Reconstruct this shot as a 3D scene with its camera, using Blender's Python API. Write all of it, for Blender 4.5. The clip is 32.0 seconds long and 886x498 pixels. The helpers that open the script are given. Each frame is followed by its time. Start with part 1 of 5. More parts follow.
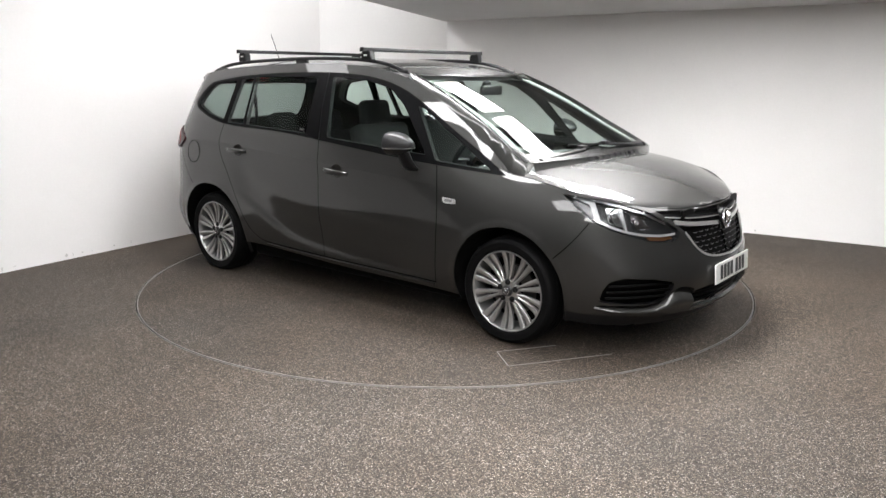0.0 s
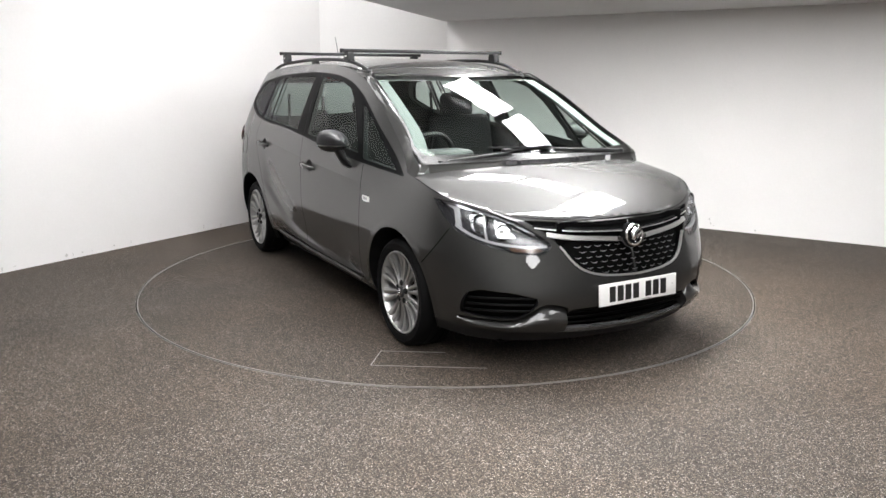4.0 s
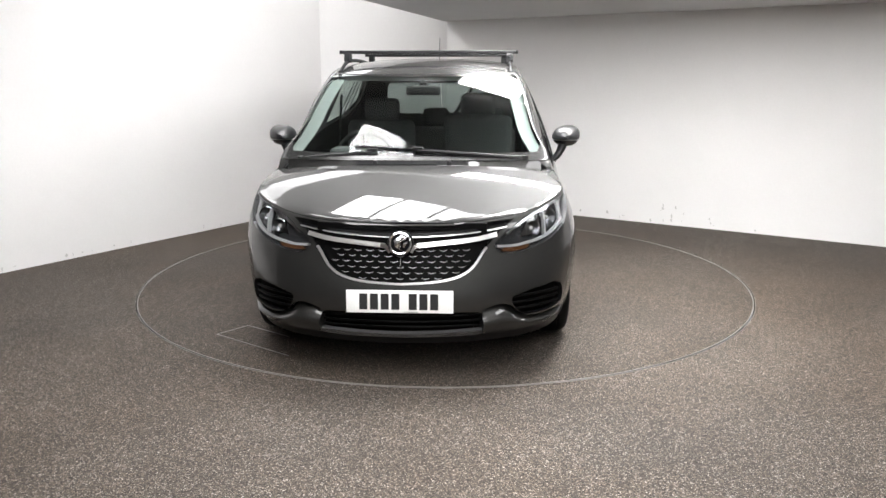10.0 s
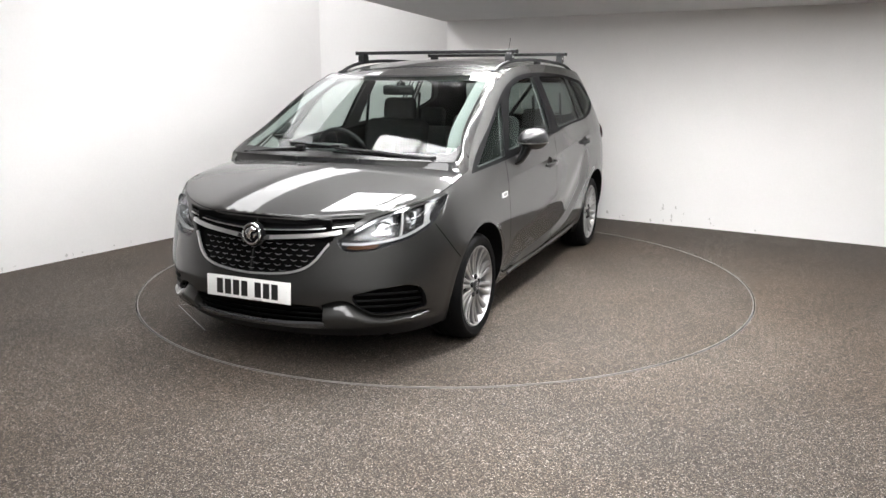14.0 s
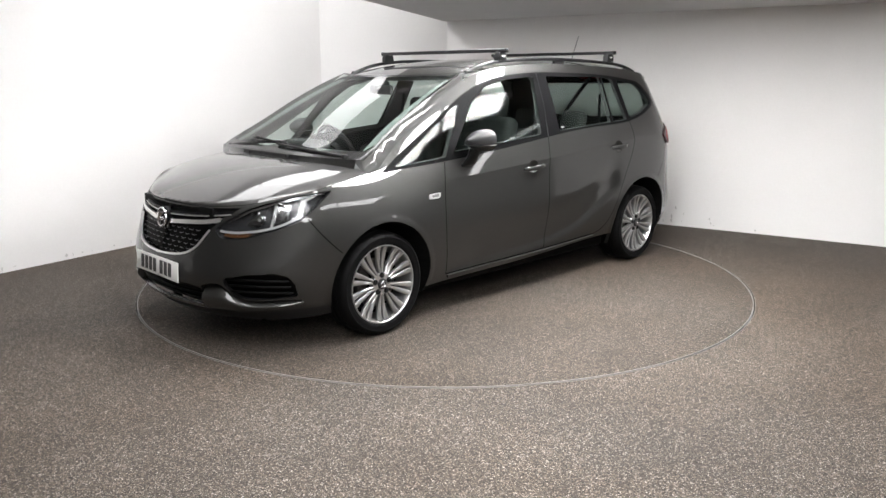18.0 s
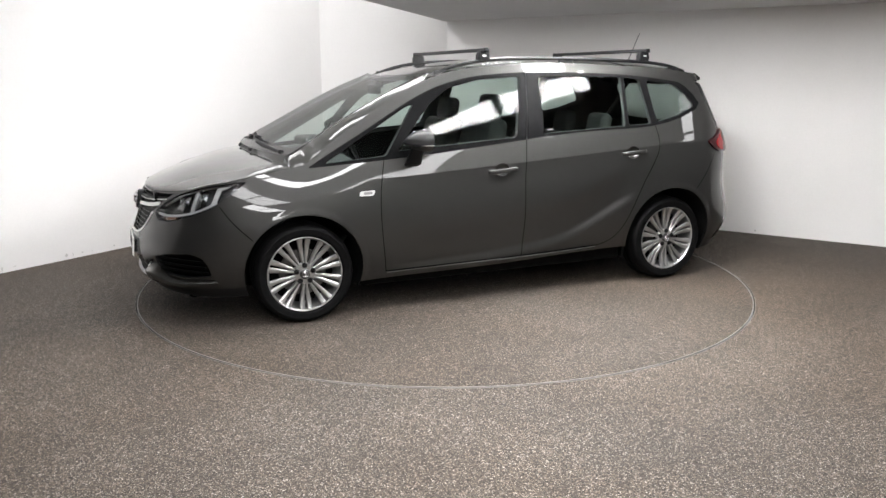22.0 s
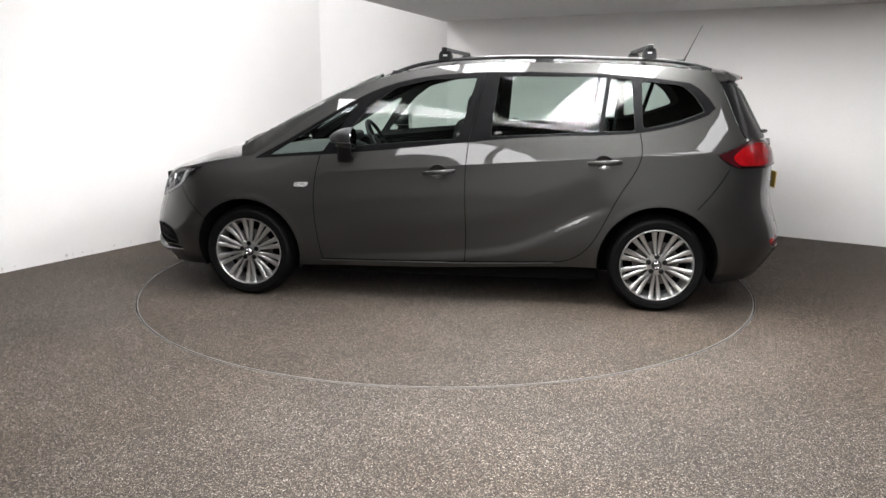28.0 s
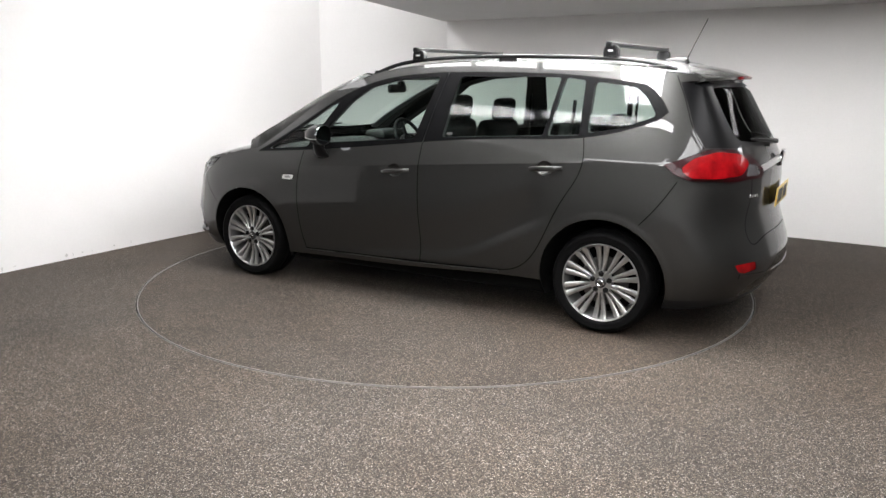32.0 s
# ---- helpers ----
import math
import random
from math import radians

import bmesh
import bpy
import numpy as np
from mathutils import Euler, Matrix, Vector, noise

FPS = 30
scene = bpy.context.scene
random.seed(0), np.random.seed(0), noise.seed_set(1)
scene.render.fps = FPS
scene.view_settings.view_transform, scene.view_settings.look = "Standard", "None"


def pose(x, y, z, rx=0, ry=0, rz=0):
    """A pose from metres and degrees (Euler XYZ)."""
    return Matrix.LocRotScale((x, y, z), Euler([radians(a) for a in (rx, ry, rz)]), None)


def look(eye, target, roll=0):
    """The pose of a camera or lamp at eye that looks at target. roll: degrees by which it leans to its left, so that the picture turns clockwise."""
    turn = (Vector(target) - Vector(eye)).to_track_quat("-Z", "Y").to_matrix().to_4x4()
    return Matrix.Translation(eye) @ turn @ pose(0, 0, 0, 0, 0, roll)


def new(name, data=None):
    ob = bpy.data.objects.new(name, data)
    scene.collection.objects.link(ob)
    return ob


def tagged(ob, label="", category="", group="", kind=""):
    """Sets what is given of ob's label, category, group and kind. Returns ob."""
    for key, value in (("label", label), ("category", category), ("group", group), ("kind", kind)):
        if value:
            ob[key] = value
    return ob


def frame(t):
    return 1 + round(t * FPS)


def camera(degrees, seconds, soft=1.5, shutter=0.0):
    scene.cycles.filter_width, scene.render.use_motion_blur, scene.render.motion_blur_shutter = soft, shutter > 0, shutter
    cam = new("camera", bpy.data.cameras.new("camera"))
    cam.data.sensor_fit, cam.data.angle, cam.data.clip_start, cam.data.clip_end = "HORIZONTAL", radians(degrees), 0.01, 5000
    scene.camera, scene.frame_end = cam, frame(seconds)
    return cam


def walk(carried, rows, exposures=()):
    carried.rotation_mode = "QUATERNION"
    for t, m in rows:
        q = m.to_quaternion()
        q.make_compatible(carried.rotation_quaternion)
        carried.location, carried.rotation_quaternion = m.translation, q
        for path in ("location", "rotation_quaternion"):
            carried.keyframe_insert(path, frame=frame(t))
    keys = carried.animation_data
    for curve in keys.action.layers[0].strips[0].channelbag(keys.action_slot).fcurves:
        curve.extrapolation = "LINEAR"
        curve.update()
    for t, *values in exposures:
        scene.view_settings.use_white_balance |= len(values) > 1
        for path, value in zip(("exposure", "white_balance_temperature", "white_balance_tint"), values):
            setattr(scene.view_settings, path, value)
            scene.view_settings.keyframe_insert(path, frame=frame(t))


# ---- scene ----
from mathutils.geometry import delaunay_2d_cdt

# ---- camera: it stands still while the turntable turns ----
EYE = Vector((0.0, -5.8012, 1.5011))
PITCH, YAW = -0.2203, -0.0028
AIM = Vector((math.sin(YAW) * math.cos(PITCH), math.cos(YAW) * math.cos(PITCH), math.sin(PITCH)))
cam = camera(59.72, 32.0)
walk(cam, [(0.0, look(EYE, EYE + AIM)), (32.0, look(EYE, EYE + AIM))])

# ---- world and exposure ----
world = bpy.data.worlds.new("world")
scene.world = world
world.use_nodes = True
world.node_tree.nodes["Background"].inputs[0].default_value = (0.02, 0.02, 0.02, 1)
scene.view_settings.exposure = 0.3


# ---- materials ----
def material(name, color, rough=0.5, metal=0.0, coat=0.0, grain=0.0, grain_scale=200.0, bump=0.0, stain=0.0, stain_scale=2.0, spec=0.5):
    """Principled material with fine grain, broad stains and relief."""
    m = bpy.data.materials.new(name)
    m.use_nodes = True
    nt = m.node_tree
    b = nt.nodes["Principled BSDF"]
    b.inputs["Base Color"].default_value = (*color, 1)
    b.inputs["Roughness"].default_value = rough
    b.inputs["Metallic"].default_value = metal
    b.inputs["Coat Weight"].default_value = coat
    b.inputs["Coat Roughness"].default_value = 0.02
    b.inputs["Specular IOR Level"].default_value = spec
    if grain or bump or stain:
        tc = nt.nodes.new("ShaderNodeTexCoord")
        n1 = nt.nodes.new("ShaderNodeTexNoise")
        n1.inputs["Scale"].default_value = grain_scale
        n1.inputs["Detail"].default_value = 3
        nt.links.new(tc.outputs["Object"], n1.inputs["Vector"])
        n2 = nt.nodes.new("ShaderNodeTexNoise")
        n2.inputs["Scale"].default_value = stain_scale
        n2.inputs["Detail"].default_value = 4
        nt.links.new(tc.outputs["Object"], n2.inputs["Vector"])
        last = None
        for node, amount in ((n1, grain), (n2, stain)):
            if not amount:
                continue
            r = nt.nodes.new("ShaderNodeMapRange")
            r.inputs[1].default_value, r.inputs[2].default_value = 0.3, 0.7
            r.inputs[3].default_value, r.inputs[4].default_value = 1 - amount, 1 + amount
            nt.links.new(node.outputs[0], r.inputs[0])
            mx = nt.nodes.new("ShaderNodeVectorMath")
            mx.operation = "SCALE"
            mx.inputs[0].default_value = color
            if last:
                nt.links.new(last.outputs[0], mx.inputs[0])
            nt.links.new(r.outputs[0], mx.inputs["Scale"])
            last = mx
        if last:
            nt.links.new(last.outputs[0], b.inputs["Base Color"])
        if bump:
            bp = nt.nodes.new("ShaderNodeBump")
            bp.inputs["Strength"].default_value = bump
            bp.inputs["Distance"].default_value = 0.002
            nt.links.new(n1.outputs[0], bp.inputs["Height"])
            nt.links.new(bp.outputs[0], b.inputs["Normal"])
    return m


def glow(name, color, strength):
    m = bpy.data.materials.new(name)
    m.use_nodes = True
    b = m.node_tree.nodes["Principled BSDF"]
    b.inputs["Base Color"].default_value = (*color, 1)
    b.inputs["Emission Color"].default_value = (*color, 1)
    b.inputs["Emission Strength"].default_value = strength
    return m


def glass(name, tint, gloss=0.62):
    """Thin tinted pane: lets light through by its tint, and mirrors by Fresnel."""
    m = bpy.data.materials.new(name)
    m.use_nodes = True
    nt = m.node_tree
    nt.nodes.remove(nt.nodes["Principled BSDF"])
    out = nt.nodes["Material Output"]
    tr = nt.nodes.new("ShaderNodeBsdfTransparent")
    tr.inputs[0].default_value = (*tint, 1)
    gl = nt.nodes.new("ShaderNodeBsdfGlossy")
    gl.inputs["Roughness"].default_value = 0.0
    gl.inputs[0].default_value = (gloss, gloss, gloss, 1)
    lw = nt.nodes.new("ShaderNodeLayerWeight")
    lw.inputs["Blend"].default_value = 0.5
    up = nt.nodes.new("ShaderNodeMath")
    up.operation = "POWER"
    up.inputs[1].default_value = 5.0
    nt.links.new(lw.outputs["Facing"], up.inputs[0])
    fr = nt.nodes.new("ShaderNodeMath")
    fr.operation = "MULTIPLY_ADD"
    fr.inputs[1].default_value, fr.inputs[2].default_value = 0.95, 0.05
    nt.links.new(up.outputs[0], fr.inputs[0])
    mx = nt.nodes.new("ShaderNodeMixShader")
    nt.links.new(fr.outputs[0], mx.inputs[0])
    nt.links.new(tr.outputs[0], mx.inputs[1])
    nt.links.new(gl.outputs[0], mx.inputs[2])
    nt.links.new(mx.outputs[0], out.inputs[0])
    return m


def paint():
    """Dark grey metallic car paint with a fine flake under clear lacquer."""
    m = material("car_paint", (0.036, 0.036, 0.0349), rough=0.55, metal=0.9, coat=0.95)
    nt = m.node_tree
    b = nt.nodes["Principled BSDF"]
    tc = nt.nodes.new("ShaderNodeTexCoord")
    v = nt.nodes.new("ShaderNodeTexVoronoi")
    v.inputs["Scale"].default_value = 900
    nt.links.new(tc.outputs["Object"], v.inputs["Vector"])
    r = nt.nodes.new("ShaderNodeMapRange")
    r.inputs[3].default_value, r.inputs[4].default_value = 0.8, 1.25
    nt.links.new(v.outputs["Color"], r.inputs[0])
    s = nt.nodes.new("ShaderNodeVectorMath")
    s.operation = "SCALE"
    s.inputs[0].default_value = (0.036, 0.036, 0.0349)
    nt.links.new(r.outputs[0], s.inputs["Scale"])
    nt.links.new(s.outputs[0], b.inputs["Base Color"])
    return m


def speckle(name="speckled_floor", tone=1.0):
    """Grey-brown speckled floor covering: light and dark chips at two sizes, worn patches."""
    m = bpy.data.materials.new(name)
    m.use_nodes = True
    nt = m.node_tree
    b = nt.nodes["Principled BSDF"]
    tc = nt.nodes.new("ShaderNodeTexCoord")
    v = nt.nodes.new("ShaderNodeTexVoronoi")
    v.inputs["Scale"].default_value = 260
    nt.links.new(tc.outputs["Object"], v.inputs["Vector"])
    sep = nt.nodes.new("ShaderNodeSeparateColor")
    nt.links.new(v.outputs["Color"], sep.inputs[0])
    ramp = nt.nodes.new("ShaderNodeValToRGB")
    e = ramp.color_ramp.elements
    e[0].position, e[0].color = 0.0, (0.006, 0.005, 0.0045, 1)
    e[1].position, e[1].color = 1.0, (0.36, 0.345, 0.325, 1)
    for pos, col in ((0.3, (0.0385, 0.030, 0.0235, 1)), (0.65, (0.079, 0.0628, 0.050, 1)), (0.88, (0.140, 0.117, 0.0975, 1))):
        x = ramp.color_ramp.elements.new(pos)
        x.color = col
    nt.links.new(sep.outputs[0], ramp.inputs[0])
    n = nt.nodes.new("ShaderNodeTexNoise")
    n.inputs["Scale"].default_value = 1.3
    n.inputs["Detail"].default_value = 5
    nt.links.new(tc.outputs["Object"], n.inputs["Vector"])
    r = nt.nodes.new("ShaderNodeMapRange")
    r.inputs[1].default_value, r.inputs[2].default_value = 0.3, 0.7
    r.inputs[3].default_value, r.inputs[4].default_value = 0.69 * tone, 1.01 * tone
    nt.links.new(n.outputs[0], r.inputs[0])
    s = nt.nodes.new("ShaderNodeVectorMath")
    s.operation = "SCALE"
    nt.links.new(ramp.outputs[0], s.inputs[0])
    nt.links.new(r.outputs[0], s.inputs["Scale"])
    v2 = nt.nodes.new("ShaderNodeTexVoronoi")
    v2.inputs["Scale"].default_value = 178
    nt.links.new(tc.outputs["Object"], v2.inputs["Vector"])
    sep2 = nt.nodes.new("ShaderNodeSeparateColor")
    nt.links.new(v2.outputs["Color"], sep2.inputs[0])
    r2 = nt.nodes.new("ShaderNodeMapRange")
    r2.inputs[3].default_value, r2.inputs[4].default_value = 0.27, 1.37
    nt.links.new(sep2.outputs[0], r2.inputs[0])
    s2 = nt.nodes.new("ShaderNodeVectorMath")
    s2.operation = "SCALE"
    nt.links.new(s.outputs[0], s2.inputs[0])
    nt.links.new(r2.outputs[0], s2.inputs["Scale"])
    # patches where the covering is browner
    n3 = nt.nodes.new("ShaderNodeTexNoise")
    n3.inputs["Scale"].default_value = 0.55
    n3.inputs["Detail"].default_value = 6
    nt.links.new(tc.outputs["Object"], n3.inputs["Vector"])
    tint = nt.nodes.new("ShaderNodeMix")
    tint.data_type = "RGBA"
    tint.inputs["A"].default_value = (1.11, 1.10, 1.07, 1)
    tint.inputs["B"].default_value = (0.98, 0.885, 0.775, 1)
    spread = nt.nodes.new("ShaderNodeMapRange")
    spread.inputs[1].default_value, spread.inputs[2].default_value = 0.36, 0.64
    nt.links.new(n3.outputs[0], spread.inputs[0])
    nt.links.new(spread.outputs[0], tint.inputs["Factor"])
    mul = nt.nodes.new("ShaderNodeVectorMath")
    mul.operation = "MULTIPLY"
    nt.links.new(s2.outputs[0], mul.inputs[0])
    nt.links.new(tint.outputs["Result"], mul.inputs[1])
    nt.links.new(mul.outputs[0], b.inputs["Base Color"])
    b.inputs["Roughness"].default_value = 0.75
    b.inputs["Specular IOR Level"].default_value = 0.3
    bp = nt.nodes.new("ShaderNodeBump")
    bp.inputs["Strength"].default_value = 0.35
    bp.inputs["Distance"].default_value = 0.003
    nt.links.new(v.outputs["Distance"], bp.inputs["Height"])
    nt.links.new(bp.outputs[0], b.inputs["Normal"])
    return m


PAINT = paint()
FLOOR = speckle()
DECK = speckle("speckled_turntable_covering", 0.86)
WALL = material("white_wall_paint", (0.86, 0.848, 0.838), rough=0.7, grain=0.012, grain_scale=60, stain=0.02, stain_scale=1.2, bump=0.05)
# for unseen walls only: dark tone stands in for the unlit space there
CHARCOAL = material("unlit_side_dark", (0.13, 0.129, 0.128), rough=0.8, grain=0.05, stain=0.08, spec=0.2)
GREYWALL = material("bounce_wall_tone", (0.74, 0.735, 0.73), rough=0.8, grain=0.04, stain=0.06, spec=0.3)
SIDEWALL = material("dimming_wall_tone", (0.11, 0.109, 0.108), rough=0.8, grain=0.04, stain=0.06, spec=0.3)
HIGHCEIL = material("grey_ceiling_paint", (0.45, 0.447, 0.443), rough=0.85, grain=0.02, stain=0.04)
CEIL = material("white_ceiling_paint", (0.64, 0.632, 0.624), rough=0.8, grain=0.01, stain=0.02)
BLACK = material("black_plastic", (0.006, 0.006, 0.0065), rough=0.42, grain=0.15, grain_scale=400, bump=0.1, spec=0.22)
GLOSSBLACK = material("gloss_black", (0.004, 0.004, 0.0045), rough=0.3, spec=0.1)
RUBBER = material("rubber", (0.0022, 0.0022, 0.0024), rough=0.65, grain=0.2, bump=0.15, spec=0.1)
DARK = material("dark_underbody", (0.0025, 0.0025, 0.0025), rough=0.9, spec=0.1, grain=0.2, bump=0.2)
ALLOY = material("silver_alloy", (0.40, 0.40, 0.395), rough=0.3, metal=0.85, grain=0.03, grain_scale=300)
CHIN = material("chin_highlight_grey", (0.15, 0.15, 0.152), rough=0.22, metal=0.7)
CHROME = material("chrome", (0.82, 0.82, 0.83), rough=0.06, metal=1.0)
STEEL = material("worn_steel", (0.22, 0.21, 0.20), rough=0.5, metal=0.3, grain=0.15, stain=0.15)
CLOTH = material("dark_seat_cloth", (0.0045, 0.0045, 0.0048), rough=0.95, grain=0.3, grain_scale=500, bump=0.3)
TRIM = material("grey_interior_trim", (0.03, 0.031, 0.031), rough=0.7, grain=0.1, bump=0.1)
PILLARGREY = material("pillar_lining_cloth", (0.15, 0.16, 0.155), rough=0.9, grain=0.06)
LINER = material("pale_headliner", (0.42, 0.44, 0.42), rough=0.9, grain=0.05)
SCREEN = glass("windscreen_glass", (0.83, 0.90, 0.87), 0.5)
SIDEGLASS = glass("side_window_glass", (0.78, 0.87, 0.83), 0.36)
CLEAR = glass("clear_lens", (0.90, 0.91, 0.92), 0.3)
REDLENS = material("red_lens", (0.23, 0.003, 0.005), rough=0.25, coat=0.3, spec=0.1, stain=0.35, stain_scale=14)
DARKRED = material("smoked_red_lens", (0.022, 0.0015, 0.003), rough=0.3, coat=0.15, spec=0.15)
AMBER = material("amber_lens", (0.085, 0.038, 0.018), rough=0.15, coat=0.6)
WHITEPLATE = material("white_plate", (0.78, 0.78, 0.76), rough=0.35, grain=0.03)
YELLOWPLATE = material("yellow_plate", (0.75, 0.52, 0.10), rough=0.35, grain=0.03)
FRAMEBLACK = material("satin_black_frame", (0.0035, 0.0035, 0.0038), rough=0.45, spec=0.03)
BLACKDEEP = material("deep_black_plastic", (0.0016, 0.0016, 0.0016), rough=0.5, grain=0.2, bump=0.1, spec=0.05)
FRIT = material("black_glass_border", (0.004, 0.004, 0.004), rough=0.25, coat=0.1, spec=0.2)
DARKGLASS = glass("dark_rear_glass", (0.36, 0.41, 0.39), 0.22)
DARKSIDE = glass("rear_side_glass", (0.76, 0.85, 0.81), 0.36)
SATIN = material("satin_silver", (0.72, 0.72, 0.71), rough=0.3, metal=0.9)
TOOTH = material("grey_grille_edge", (0.2, 0.2, 0.205), rough=0.3, metal=0.7)
BARBLACK = material("plate_black", (0.012, 0.012, 0.012), rough=0.45)
BARMETAL = material("black_bar_metal", (0.010, 0.010, 0.0105), rough=0.4, grain=0.1, spec=0.3)
LAMPDARK = material("dark_lamp_inside", (0.03, 0.03, 0.032), rough=0.25, coat=0.4)
LAMPCHROME = material("lamp_reflector_silver", (0.36, 0.365, 0.37), rough=0.16, metal=1.0, grain=0.12, grain_scale=90, bump=0.25)
LAMPWHITE = material("silver_lamp_trim", (0.46, 0.46, 0.46), rough=0.25, metal=0.3)
GREYLENS = material("smoked_grey_lens", (0.10, 0.095, 0.10), rough=0.1, coat=1.0)
CAPSATIN = material("mirror_cap_satin", (0.016, 0.016, 0.017), rough=0.38, coat=0.08, grain=0.1, spec=0.35)
MIRROR = material("mirror_silver", (0.42, 0.43, 0.45), rough=0.02, metal=1.0)
CAPGREY = material("grey_cap", (0.05, 0.05, 0.052), rough=0.3, metal=0.6)
BOLT = material("wheel_bolt_dark", (0.008, 0.008, 0.0085), rough=0.5, spec=0.15)
DISC = material("brake_steel", (0.12, 0.115, 0.11), rough=0.5, metal=0.9, grain=0.2)
DASH = material("dashboard_plastic", (0.022, 0.023, 0.023), rough=0.6, grain=0.15, grain_scale=400, bump=0.15)
LIGHT = glow("light_panel_diffuser", (1.0, 0.992, 1.0), 21.0)
STRONG = glow("bright_panel_diffuser", (1.0, 0.992, 0.99), 52.0)
WALLWASH = glow("added_wall_wash", (1.0, 0.992, 1.0), 8.0)
NEAR = glow("entrance_panel_diffuser", (1.0, 0.992, 1.0), 15.0)
MEDIUM = glow("even_panel_diffuser", (1.0, 0.992, 1.0), 9.0)
DIMMED = glow("dimmed_panel_diffuser", (1.0, 0.992, 1.0), 4.5)


# ---- mesh helpers ----
def mesh_object(name, bm, mat, smooth=True, angle=40):
    me = bpy.data.meshes.new(name)
    bmesh.ops.recalc_face_normals(bm, faces=bm.faces)
    bm.to_mesh(me)
    bm.free()
    if mat:
        me.materials.append(mat)
    if smooth:
        me.shade_smooth()
        me.set_sharp_from_angle(angle=radians(angle))
    return new(name, me)


def part(name, bm, mat, parent, label="", smooth=True, angle=40):
    ob = mesh_object(name, bm, mat, smooth, angle)
    ob.parent = parent
    if label:
        ob["label"] = label
    return ob


def box(bm, x0, x1, y0, y1, z0, z1, bevel=0.0, m=None):
    r = bmesh.ops.create_cube(bm, size=1)
    vs = r["verts"]
    bmesh.ops.scale(bm, vec=(x1 - x0, y1 - y0, z1 - z0), verts=vs)
    bmesh.ops.translate(bm, vec=((x0 + x1) / 2, (y0 + y1) / 2, (z0 + z1) / 2), verts=vs)
    if bevel:
        es = list({e for v in vs for e in v.link_edges})
        g = bmesh.ops.bevel(bm, geom=es, offset=bevel, segments=3, affect="EDGES", profile=0.5)
        vs = list({v for f in g["faces"] for v in f.verts} | {v for v in vs if v.is_valid})
    if m is not None:
        bmesh.ops.transform(bm, matrix=m, verts=vs)
    return vs


def tube(bm, pts, r, n=8, cap=True):
    """A round bar along points."""
    pts = [Vector(q) for q in pts]
    rings = []
    for i, q in enumerate(pts):
        d = (pts[min(i + 1, len(pts) - 1)] - pts[max(i - 1, 0)]).normalized()
        a = d.orthogonal().normalized() if abs(d.z) > 0.9 else d.cross(Vector((0, 0, 1))).normalized()
        b = d.cross(a)
        rr = r[i] if isinstance(r, (list, tuple)) else r
        rings.append([bm.verts.new(q + (a * math.cos(k * math.tau / n) + b * math.sin(k * math.tau / n)) * rr) for k in range(n)])
    for s, e in zip(rings, rings[1:]):
        for k in range(n):
            bm.faces.new((s[k], s[(k + 1) % n], e[(k + 1) % n], e[k]))
    if cap:
        bm.faces.new(rings[0])
        bm.faces.new(rings[-1])


def lathe(bm, prof, n=48, axis="y", m=None):
    """Turns a profile of (radius, offset) round the axis."""
    rings = []
    for r, o in prof:
        ring = []
        for k in range(n):
            c, s = math.cos(k * math.tau / n) * r, math.sin(k * math.tau / n) * r
            q = Vector((c, o, s)) if axis == "y" else Vector((c, s, o)) if axis == "z" else Vector((o, c, s))
            ring.append(bm.verts.new(m @ q if m is not None else q))
        rings.append(ring)
    for a, b in zip(rings, rings[1:]):
        for k in range(n):
            bm.faces.new((a[k], a[(k + 1) % n], b[(k + 1) % n], b[k]))
    return rings


def slab(bm, poly, z0, z1):
    lo = [bm.verts.new((x, y, z0)) for x, y in poly]
    hi = [bm.verts.new((x, y, z1)) for x, y in poly]
    bm.faces.new(lo), bm.faces.new(hi)
    for i in range(len(poly)):
        j = (i + 1) % len(poly)
        bm.faces.new((lo[i], lo[j], hi[j], hi[i]))


# ---- the room ----
TABLE_R = 2.236


walls = {}


def wall(name, a, b, h, thick=0.12, label="", mat=None):
    """A wall along a to b (its room side), as thick as it is given, outwards."""
    a, b = Vector((*a, 0)), Vector((*b, 0))
    d = (b - a).normalized()
    n = Vector((-d.y, d.x, 0))
    bm = bmesh.new()
    slab(bm, [(a.x, a.y), (b.x, b.y), (b.x + n.x * thick, b.y + n.y * thick), (a.x + n.x * thick, a.y + n.y * thick)], -0.05, h)
    walls[name] = tagged(mesh_object(name, bm, mat or WALL, False), label or "plain white painted studio wall", "wall", kind="structure")


CORNERS = {"la": (-5.2, -2.738), "lb": (-1.42, 3.259), "rb": (0.02, 3.50), "ra": (5.2, 0.217), "fr": (5.2, -8.5), "fl": (-5.2, -8.5)}
HIGH = 3.06
DIM = "added wall out of view, dark tone standing in for unlit space"
wall("wall_left", (-4.95, -2.341), CORNERS["lb"], HIGH)
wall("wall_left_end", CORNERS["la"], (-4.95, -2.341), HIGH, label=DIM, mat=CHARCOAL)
wall("wall_back", CORNERS["lb"], CORNERS["rb"], HIGH)
wall("wall_right", CORNERS["rb"], CORNERS["ra"], HIGH)
# unseen walls, added: side dark to dim reflections, front pale to bounce light
wall("wall_side", CORNERS["ra"], CORNERS["fr"], HIGH, label="added wall out of view, dark to dim reflections in the car", mat=SIDEWALL)
wall("wall_front", CORNERS["fr"], CORNERS["fl"], HIGH, label="added wall behind the camera, pale to bounce light", mat=GREYWALL)
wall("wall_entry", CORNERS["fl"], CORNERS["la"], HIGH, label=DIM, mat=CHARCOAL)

SCUFF = material("wall_scuff", (0.60, 0.585, 0.57), rough=0.8)
rng = random.Random(7)


